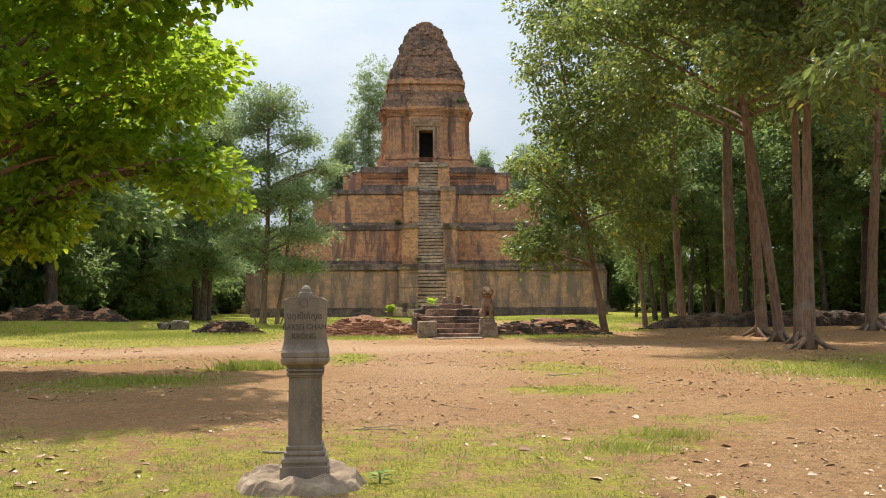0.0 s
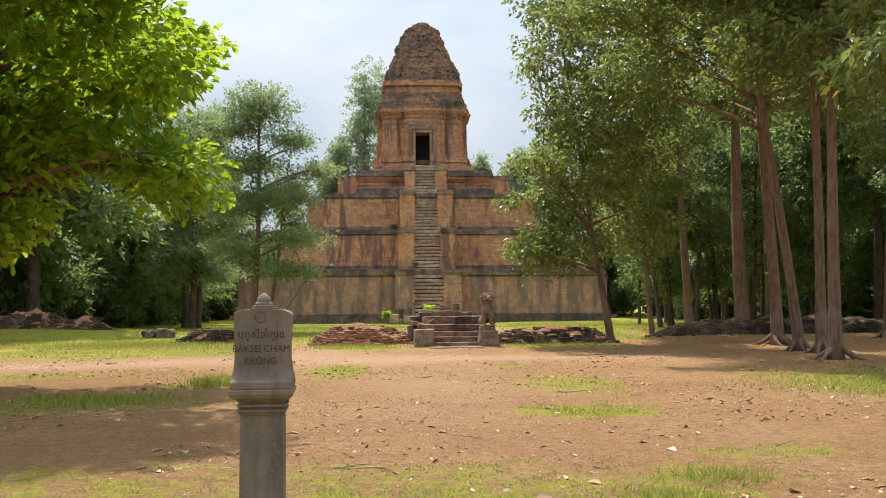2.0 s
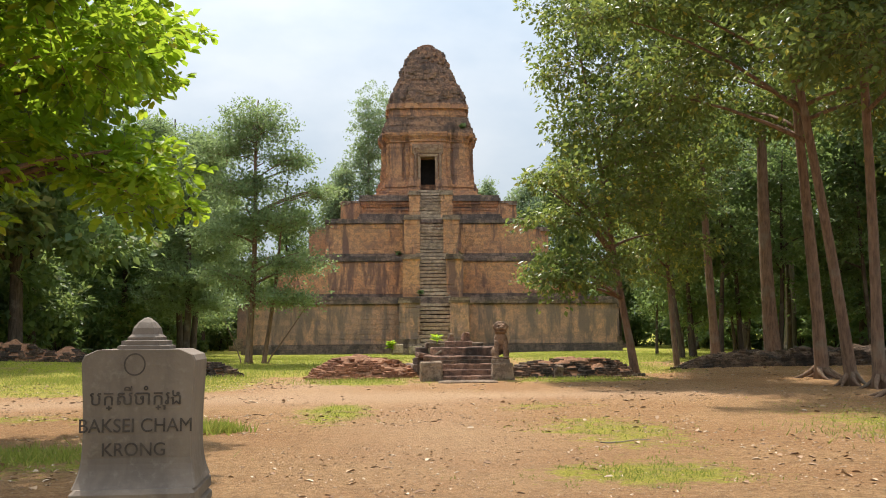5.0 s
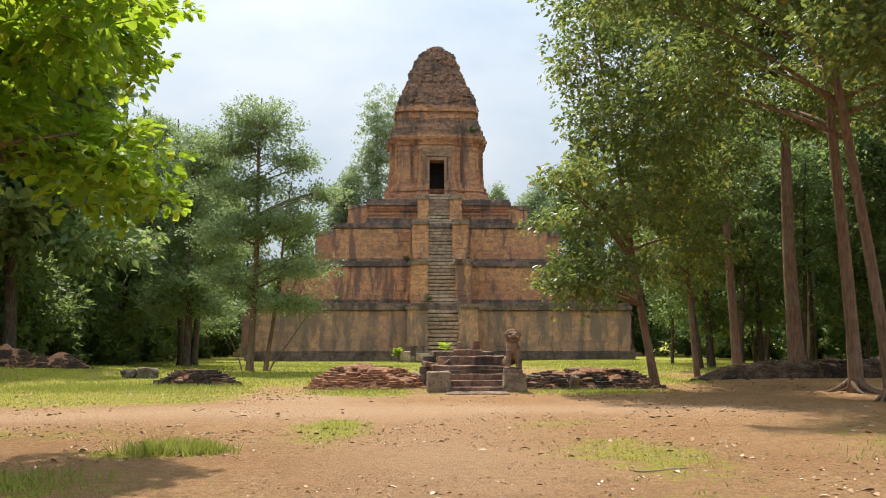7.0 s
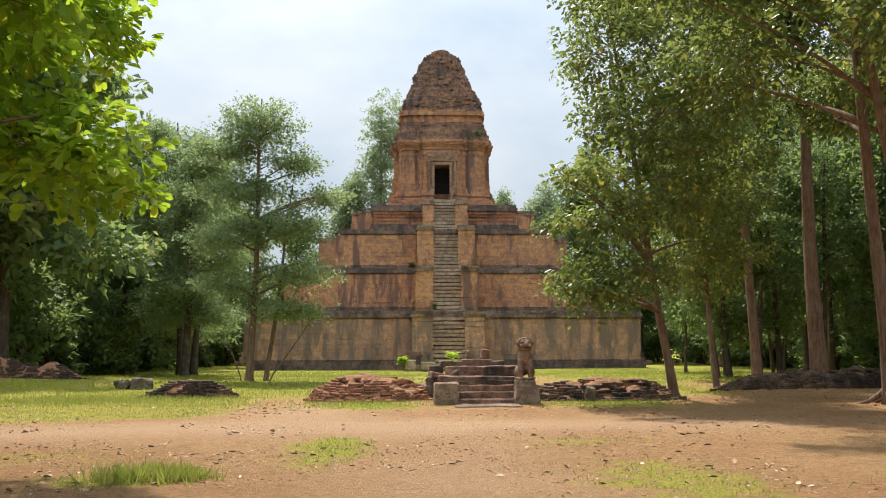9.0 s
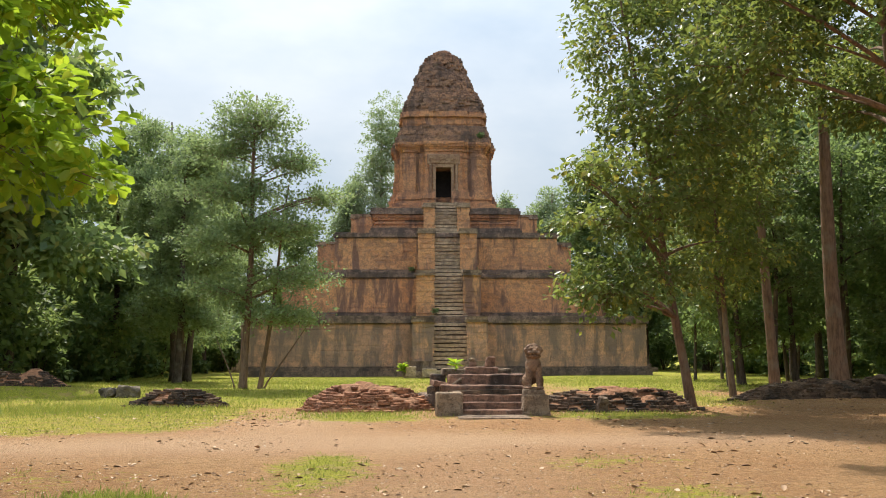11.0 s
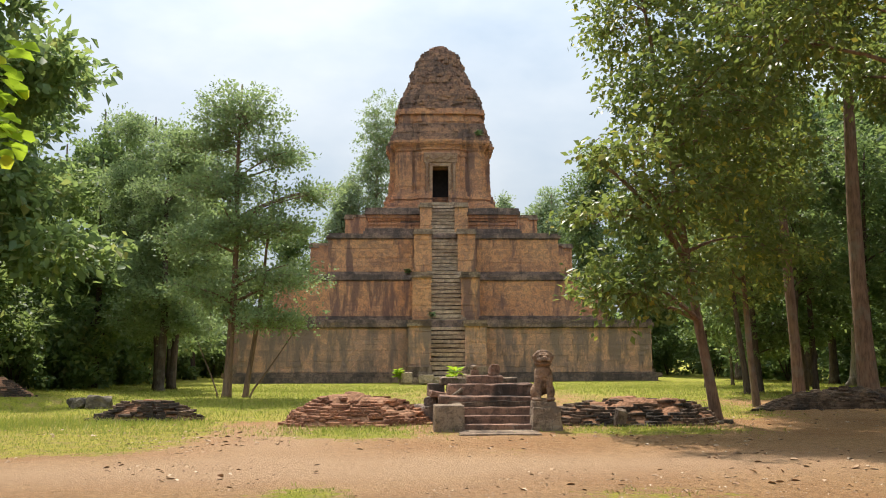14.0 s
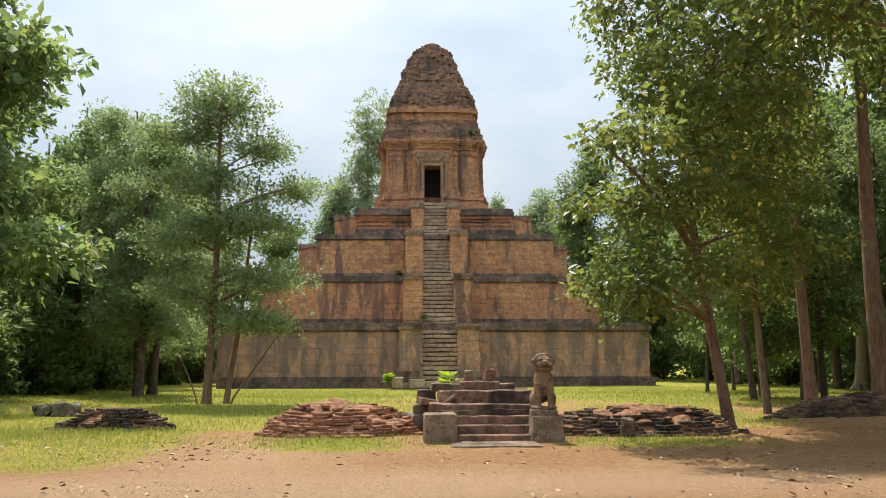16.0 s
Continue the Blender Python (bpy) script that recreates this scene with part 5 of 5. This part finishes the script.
def mound(name, label, cx, cy, rx, ry, h, mat, core, seed, limit=295, slope=1.0, skew=0.0):
    """A ruined brick platform: an earthen heap with crumbling courses of brick round it."""
    r = random.Random(seed)
    def top(x, y):
        d = (abs(x - cx) / rx) ** 2.6 + (abs(y - cy) / ry) ** 2.4
        n = 1 + 0.35 * noise.noise(Vector((x * 0.9, y * 0.9, seed))) + 0.25 * noise.noise(Vector((x * 2.6, y * 2.6, seed)))
        return h * n * max(0.0, 1 - d ** slope) ** 0.75 * (1 + skew * (x - cx) / rx) if d < 1 else 0.0
    nx_, ny_ = 90, 60
    vs, fs = [], []
    for j in range(ny_):
        for i in range(nx_):
            x, y = cx + rx * 1.05 * (2 * i / (nx_ - 1) - 1), cy + ry * 1.05 * (2 * j / (ny_ - 1) - 1)
            z = top(x, y)
            z = math.floor(z / 0.06) * 0.06 * 0.7 + z * 0.3 - 0.035 + 0.03 * noise.noise(Vector((x * 4, y * 4, 1)))
            vs.append((x, y, ground_z(x, y) * 0.3 + z))
    fs = [(j * nx_ + i, j * nx_ + i + 1, (j + 1) * nx_ + i + 1, (j + 1) * nx_ + i) for j in range(ny_ - 1) for i in range(nx_ - 1)]
    ob = thing(name, None, None, label, "ruin")
    part("earth_core", mesh_from("earth_core", vs, fs, core), None, ob, "crumbled earth and brick heap")
    made, tries = [], 0
    layers = int(h / 0.06) + 1
    for k in range(layers):
        z = 0.06 * k
        a = r.random()
        while a < 6.28 + 0.2:
            # walk outwards-in until the heap rises above this course
            lo, hi = 0.0, 1.05
            for _ in range(14):
                m = (lo + hi) / 2
                x, y = cx + math.cos(a) * rx * m, cy + math.sin(a) * ry * m
                lo, hi = (m, hi) if top(x, y) > z + 0.03 else (lo, m)
            if lo > 0.05:
                lo *= 0.955
                x, y = cx + math.cos(a) * rx * lo, cy + math.sin(a) * ry * lo
                tx_, ty_ = -math.sin(a) * rx, math.cos(a) * ry
                ang_ = math.atan2(ty_, tx_)
                L = r.uniform(0.14, 0.32)
                if r.random() < 0.78:
                    made.append((x, y, z + 0.03, ang_ + r.gauss(0, 0.14), L, r.uniform(0.13, 0.22), r.uniform(0.045, 0.065)))
                a += (L + 0.015) / max(0.3, math.hypot(tx_, ty_) * lo)
            else:
                break
    for _ in range(40):
        a, q = r.uniform(3.3, 6.1), r.uniform(0.9, 1.08)
        made.append((cx + math.cos(a) * rx * q, cy + math.sin(a) * ry * q, 0.03, r.uniform(0, 6), r.uniform(0.12, 0.3), r.uniform(0.1, 0.2), 0.08))
    made.sort(key=lambda b: b[1])
    rest_v, rest_f = [], []
    for i, (x, y, z, a, L, W, H) in enumerate(made):
        m = Matrix.Translation((x, y, z + ground_z(x, y) * 0.3)) @ Euler((r.gauss(0, 0.05), r.gauss(0, 0.05), a)).to_matrix().to_4x4() @ Matrix.Diagonal((L, W, H, 1))
        me = brick_mesh(mat, r.randrange(6))
        if i < limit:
            b = new("brick", me)
            b.parent = ob
            b.matrix_local = m
        else:
            n = len(rest_v)
            rest_v += [m @ v.co for v in me.vertices]
            rest_f += [tuple(q + n for q in p.vertices) for p in me.polygons]
    if rest_v:
        tagged(part("bricks", mesh_from("bricks", rest_v, rest_f, mat), None, ob), kind="stuff")
    return ob


def build_mounds():
    mound("brick_mound", "crumbling mound of red bricks beside the steps", -3.0, 32.2, 1.85, 1.75, 0.62, M_RED, M_EARTH, 3, skew=-0.15)
    mound("brick_mound", "dark mossy mound of crumbling bricks beside the steps", 3.3, 32.0, 2.15, 1.7, 0.58, M_DARKBRICK, M_EARTH, 5, skew=0.2)
    mound("brick_bank", "low dark bank of old bricks under the trees", 14.0, 36.2, 6.2, 1.3, 0.72, M_DARKBRICK, M_DARKBRICK, 7)
    mound("brick_bank", "low dark earthy bank of old bricks beside the forest", -17.4, 39.6, 3.9, 1.0, 0.85, M_DARKBRICK, M_EARTH, 13, 120)
    mound("brick_bank", "low overgrown heap of brown bricks in the grass", -8.4, 33.2, 1.35, 0.7, 0.46, M_DARKBRICK, M_EARTH, 9, 90)


stone("boulder", "grey weathered stone block lying in the grass", "stone", (0.72, 0.5, 0.42), (-11.45, 38.4, -0.04), M_GREYROCK, (3, 4, 12), 0.06, 0.08, 31, group="grey stones")
stone("boulder", "darker weathered stone leaning on another", "stone", (0.5, 0.5, 0.34), (-12.1, 38.6, -0.04), M_GREYROCK, (0, -8, -20), 0.08, 0.10, 32, group="grey stones")
stone("boulder", "low grey stone in the grass", "stone", (0.9, 0.6, 0.35), (-15.2, 41.2, 0.02), M_GREYROCK, (0, 5, 30), 0.09, 0.10, 33, group="grey stones")
stone("boulder", "broken stone at the foot of the mound", "stone", (0.26, 0.2, 0.42), (2.75, 30.35, 0.0), M_SAND, (6, 10, 0), 0.04, 0.06, 34, group="grey stones")
for i in range(9):
    stone("rubble_stone", "pale rounded rubble stone beside the trunk", "stone", (rb.uniform(0.1, 0.26), rb.uniform(0.1, 0.2), rb.uniform(0.07, 0.13)), (4.5 + rb.random() * 1.1, 30.9 + rb.random() * 0.9, 0.0), M_GREYROCK, (0, 0, rb.uniform(0, 180)), 0.02, 0.03, 40 + i, 2, "rubble stones")

# ---- the stone marker ----
marker = thing("stone_marker", None, None, "carved brown stone name post with a curved tablet", "sign", at=(-2.42, 6.33, 0.0))
marker.rotation_euler, marker.scale = (0, 0, radians(4)), (0.94, 0.94, 1.0)


def footing():
    bm = bmesh.new()
    bmesh.ops.create_grid(bm, x_segments=34, y_segments=34, size=0.70)
    for v in bm.verts:
        d = (abs(v.co.x) / 0.56) ** 2.6 + (abs(v.co.y) / 0.50) ** 2.6
        n = 0.035 * noise.noise(v.co * 6) + 0.02 * noise.noise(v.co * 17) + 0.04 * noise.noise(v.co * 2.5)
        v.co.z = 0.03 + 1.4 * n - 0.22 * smooth(0.45, 1.25, d + noise.noise(v.co * 5) * 0.35)
    return bm


part("footing", footing(), M_ROCK, marker, "rough mortar and stone footing")


def slab_stack(levels, sides_round=0.012):
    """Square mouldings: (z, half width, half depth) rings, closed above and below."""
    bm = bmesh.new()
    rings = []
    for z, hx, hy in levels:
        c = min(sides_round, hx * 0.3)
        rings.append([bm.verts.new((x, y, z)) for x, y in ((-hx + c, -hy), (hx - c, -hy), (hx, -hy + c), (hx, hy - c), (hx - c, hy), (-hx + c, hy), (-hx, hy - c), (-hx, -hy + c))])
    for a, b in zip(rings, rings[1:]):
        for k in range(8):
            bm.faces.new((a[k], a[(k + 1) % 8], b[(k + 1) % 8], b[k]))
    bm.faces.new(rings[0][::-1])
    bm.faces.new(rings[-1])
    return bm


part("base", slab_stack([(-0.06, 0.195, 0.195), (0.098, 0.195, 0.195), (0.104, 0.178, 0.178), (0.115, 0.178, 0.178), (0.135, 0.186, 0.186), (0.160, 0.180, 0.180), (0.172, 0.160, 0.160), (0.182, 0.160, 0.160), (0.19, 0.166, 0.166), (0.208, 0.164, 0.164), (0.214, 0.148, 0.148), (0.226, 0.148, 0.148), (0.232, 0.151, 0.151), (0.250, 0.149, 0.149), (0.256, 0.134, 0.134)]), M_MARKER, marker, "moulded square base")
part("shaft", slab_stack([(0.25, 0.134, 0.134), (0.775, 0.131, 0.131)]), M_MARKER, marker, "plain square shaft")
part("capital", slab_stack([(0.772, 0.138, 0.138), (0.785, 0.140, 0.140), (0.79, 0.150, 0.150), (0.803, 0.150, 0.150), (0.806, 0.136, 0.136), (0.815, 0.136, 0.136), (0.82, 0.152, 0.152), (0.832, 0.150, 0.150), (0.838, 0.136, 0.136), (0.856, 0.150, 0.150), (0.875, 0.185, 0.18), (0.895, 0.194, 0.19), (0.914, 0.193, 0.19), (0.922, 0.182, 0.18), (0.93, 0.190, 0.185), (0.962, 0.190, 0.185), (0.975, 0.178, 0.172)]), M_MARKER, marker, "moulded capital")


def tablet():
    """An upright slab with rounded shoulders that flares towards its foot."""
    bm = bmesh.new()
    half = []
    for i in range(25):
        t = i / 24
        z = 0.974 + 0.405 * t
        w = 0.160 + 0.030 * (1 - t) ** 5 + 0.021 * t ** 1.3
        if t > 0.9:
            u = (t - 0.9) / 0.1
            w -= 0.05 * (1 - math.sqrt(max(0, 1 - u * u)))
        half.append((w, z))
    loops = []
    for y, inset in ((-0.118, 0.006), (-0.112, 0.0), (0.112, 0.0), (0.118, 0.006)):
        pts = [(w - inset, z) for w, z in half] + [(-(w - inset), z) for w, z in half[::-1]]
        loops.append([bm.verts.new((x, y * (1 + 0.35 * (1 - min(1, (z - 0.974) / 0.09)) ** 2 if z < 1.064 else 1), z)) for x, z in pts])
    n = len(loops[0])
    for a, b in zip(loops, loops[1:]):
        for k in range(n):
            bm.faces.new((a[k], a[(k + 1) % n], b[(k + 1) % n], b[k]))
    for lp, flip in ((loops[0], False), (loops[-1], True)):
        m = n // 2
        for k in range(m - 1):
            q = (lp[k], lp[k + 1], lp[n - 2 - k], lp[n - 1 - k])
            bm.faces.new(q if flip else q[::-1])
    bmesh.ops.recalc_face_normals(bm, faces=bm.faces)
    return bm


tab = part("tablet", tablet(), M_MARKER, marker, "curved inscribed tablet")
part("finial", slab_stack([(1.377, 0.082, 0.08), (1.390, 0.082, 0.08), (1.392, 0.072, 0.07), (1.405, 0.072, 0.07), (1.407, 0.055, 0.055), (1.416, 0.055, 0.055), (1.425, 0.044, 0.044), (1.445, 0.040, 0.040), (1.462, 0.027, 0.027), (1.474, 0.012, 0.012), (1.478, 0.002, 0.002)], 0.02), M_MARKER, marker, "lotus bud finial")


def carved(text, size, x, z, stretch=1.0):
    cu = bpy.data.curves.new("inscription", "FONT")
    cu.body, cu.size, cu.align_x, cu.extrude = text, size, "CENTER", 0.0015
    ob = new("inscription", cu)
    bpy.context.view_layer.update()
    me = bpy.data.meshes.new_from_object(ob.evaluated_get(bpy.context.evaluated_depsgraph_get()))
    bpy.data.objects.remove(ob)
    me.materials.clear()
    me.materials.append(M_CARVE)
    ob = part("inscription", me, None, tab, "dark engraved letters")
    ob.matrix_local = Matrix.Translation((x, -0.1188, z)) @ Matrix.Rotation(radians(90), 4, "X") @ Matrix.Diagonal((stretch, 1, 1, 1))


carved("\u1794\u1780\u17d2\u179f\u17b8\u1785\u17b6\u17c6\u1780\u17d2\u179a\u17bb\u1784", 0.062, -0.005, 1.215)
carved("BAKSEI CHAM", 0.058, -0.005, 1.135, 0.98)
carved("KRONG", 0.056, -0.01, 1.065)
bm = bmesh.new()
for i in range(32):
    a0, a1 = 2 * math.pi * i / 32, 2 * math.pi * (i + 1) / 32
    q = [bm.verts.new((math.cos(a) * rr_ * 0.034 - 0.012, -0.1192, 1.335 + math.sin(a) * rr_ * 0.034)) for a, rr_ in ((a0, 0.86), (a1, 0.86), (a1, 1.0), (a0, 1.0))]
    bm.faces.new(q)
part("emblem", bm, M_CARVE, tab, "engraved ring")

# ---- twigs, dry leaves, grass ----
def sticks():
    r = random.Random(9)
    pts = [(-2.95, 7.6, 0.55, 0.012, -0.4), (-1.75, 8.75, 0.42, 0.007, 2.9), (-2.2, 8.8, 0.6, 0.006, 0.3), (2.0, 9.6, 0.4, 0.006, 1.0), (-3.1, 9.3, 0.5, 0.006, 2.0), (0.8, 15.0, 0.7, 0.01, 0.2), (3.6, 8.4, 0.5, 0.007, 0.6), (-0.8, 10.3, 0.45, 0.006, 2.4)]
    for x, y, ln, rad, a in pts:
        q = []
        b = a
        px, py = x, y
        for i in range(8):
            q.append((px, py, ground_z(px, py) + rad * 0.8 + 0.01 * r.random()))
            b += r.uniform(-0.25, 0.28)
            px, py = px + math.cos(b) * ln / 7, py + math.sin(b) * ln / 7
        v, f = tube(q, [rad * (1 - 0.6 * i / 7) for i in range(8)], 6)
        thing("twig", mesh_from("twig", v, f, M_BARK_PALE, True), None, "dry curved twig lying on the ground", "twig", "fallen twigs")


sticks()
gl = np.random.default_rng(33)


def scatter(n, xr, yr, power=1.0):
    x = xr[0] + (xr[1] - xr[0]) * gl.random(n)
    y = yr[0] + (yr[1] - yr[0]) * gl.random(n) ** power
    return x, y


def litter():
    x1, y1 = scatter(6500, (-13, 13), (2.5, 31), 1.5)
    x2, y2 = scatter(3200, (2, 18), (6, 42), 1.2)
    x3, y3 = scatter(1800, (-14, -4), (6, 33))
    x4, y4 = scatter(12000, (-9, 9), (3, 22), 1.3)
    x, y = np.concatenate([x1, x2, x3, x4]), np.concatenate([y1, y2, y3, y4])
    small = np.arange(len(x)) >= len(x) - 12000
    keep = np.array([noise.noise(Vector((a * 0.35, b * 0.35, 2))) + 0.45 * noise.noise(Vector((a * 1.4, b * 1.4, 5))) > -0.08 for a, b in zip(x, y)])
    x, y, small = x[keep], y[keep], small[keep]
    z = np.array([ground_z(a, b) for a, b in zip(x, y)]) + 0.006
    n = len(x)
    d = gl.normal(size=(n, 3)) * np.array([1, 1, 0.10])
    nm = gl.normal(size=(n, 3)) * 0.22 + np.array([0, 0, 1.0])
    L = np.where(small, 0.02 + 0.04 * gl.random(n), 0.045 + 0.10 * gl.random(n) ** 2.2)
    thing("leaf_litter", leaf_mesh("leaf_litter", M_LITTER, np.stack([x, y, z], 1), d, nm, L, L * (0.3 + 0.35 * gl.random(n)), fold=0.22), None,
          "scattered dry brown and pale fallen leaves", "leaf litter", kind="stuff")


def clods():
    x, y = scatter(24000, (-10, 10), (3, 29), 1.5)
    z = np.array([ground_z(a, b) for a, b in zip(x, y)])
    s = 0.005 + 0.014 * gl.random(len(x)) ** 3
    base = np.array([(1, 0, 0), (-0.5, 0.87, 0), (-0.5, -0.87, 0), (0.1, 0.1, 0.55)])
    a = gl.random(len(x)) * 6.28
    rot = np.stack([np.stack([np.cos(a), -np.sin(a), 0 * a], 1), np.stack([np.sin(a), np.cos(a), 0 * a], 1), np.stack([0 * a, 0 * a, 1 + 0 * a], 1)], 1)
    vs = np.einsum("nij,kj->nki", rot, base) * s[:, None, None] + np.stack([x, y, z - 0.002], 1)[:, None]
    fs = [tuple(int(q) for q in t) for i in range(len(x)) for t in ((4 * i, 4 * i + 1, 4 * i + 3), (4 * i + 1, 4 * i + 2, 4 * i + 3), (4 * i + 2, 4 * i, 4 * i + 3))]
    thing("clods", mesh_from("clods", vs.reshape(-1, 3), fs, M_CLOD), None, "small clods and pebbles of orange earth", "clods", kind="stuff")


def clod_mat():
    m = Mat("clod_earth", 0.95, 0.1)
    r = m.island()
    c = m.mix(m.step(r, 0.0, 0.7), (0.26, 0.15, 0.08), (0.52, 0.32, 0.16))
    return m.color(m.mix(m.step(r, 0.8, 1.0), c, (0.56, 0.43, 0.29))).m


M_CLOD = clod_mat()


def grass():
    parts_ = []
    for n, xr, yr, pw, h0, h1 in ((120000, (-8, 8), (3, 14), 1.2, 0.015, 0.042), (110000, (-13, 13), (12, 33), 1.0, 0.02, 0.06), (90000, (-22, 22), (29, 66), 1.0, 0.06, 0.13)):
        x, y = scatter(n, xr, yr, pw)
        g = np.array([ground_masks(a, b)[0] + 0.55 * noise.noise(Vector((a * 3.1, b * 3.1, 1))) for a, b in zip(x, y)])
        k = g > 0.42 + 0.3 * gl.random(n)
        x, y = x[k], y[k]
        parts_.append((x, y, h0 + (h1 - h0) * gl.random(len(x))))
    # lush tufts
    for tx_, ty_, rr_, n, hh in ((-4.75, 16.8, 0.28, 900, 0.2), (-4.4, 16.9, 0.2, 400, 0.16), (1.0, 8.3, 0.22, 350, 0.09), (0.4, 7.6, 0.25, 350, 0.08), (-6.0, 14.2, 0.6, 1200, 0.12), (7.0, 15.6, 1.5, 2500, 0.10), (-11.0, 31.8, 1.5, 2600, 0.16), (-8.2, 32.4, 0.8, 900, 0.14), (-3.2, 30.1, 1.2, 1500, 0.10), (3.0, 30.0, 1.1, 1200, 0.09)):
        parts_.append((tx_ + gl.normal(size=n) * rr_, ty_ + gl.normal(size=n) * rr_ * 0.7, hh * (0.5 + 0.6 * gl.random(n))))
    x, y, h = (np.concatenate(q) for q in zip(*parts_))
    z = np.array([ground_z(a, b) for a, b in zip(x, y)]) - 0.004
    n = len(x)
    a = gl.random(n) * 6.28
    w = 0.003 + 0.0035 * gl.random(n) + 0.05 * h
    lean = gl.normal(size=(n, 2)) * (0.5 * h)[:, None]
    p = np.stack([x, y, z], 1)
    o = np.stack([np.cos(a) * w, np.sin(a) * w, 0 * a], 1)
    tip = p + np.stack([lean[:, 0], lean[:, 1], h], 1)
    vs = np.stack([p - o, p + o, tip], 1).reshape(-1, 3)
    me = bpy.data.meshes.new("grass")
    me.vertices.add(3 * n)
    me.vertices.foreach_set("co", vs.astype(np.float32).ravel())
    me.loops.add(3 * n)
    me.loops.foreach_set("vertex_index", np.arange(3 * n, dtype=np.int32))
    me.polygons.add(n)
    me.polygons.foreach_set("loop_start", np.arange(0, 3 * n, 3, dtype=np.int32))
    me.materials.append(M_GRASS)
    me.update(calc_edges=True)
    thing("grass", me, None, "thin yellow-green grass growing in patches", "grass", kind="stuff")


litter()
clods()
grass()

# ---- walls of many pieces ----
build_mounds()
build_tiers()
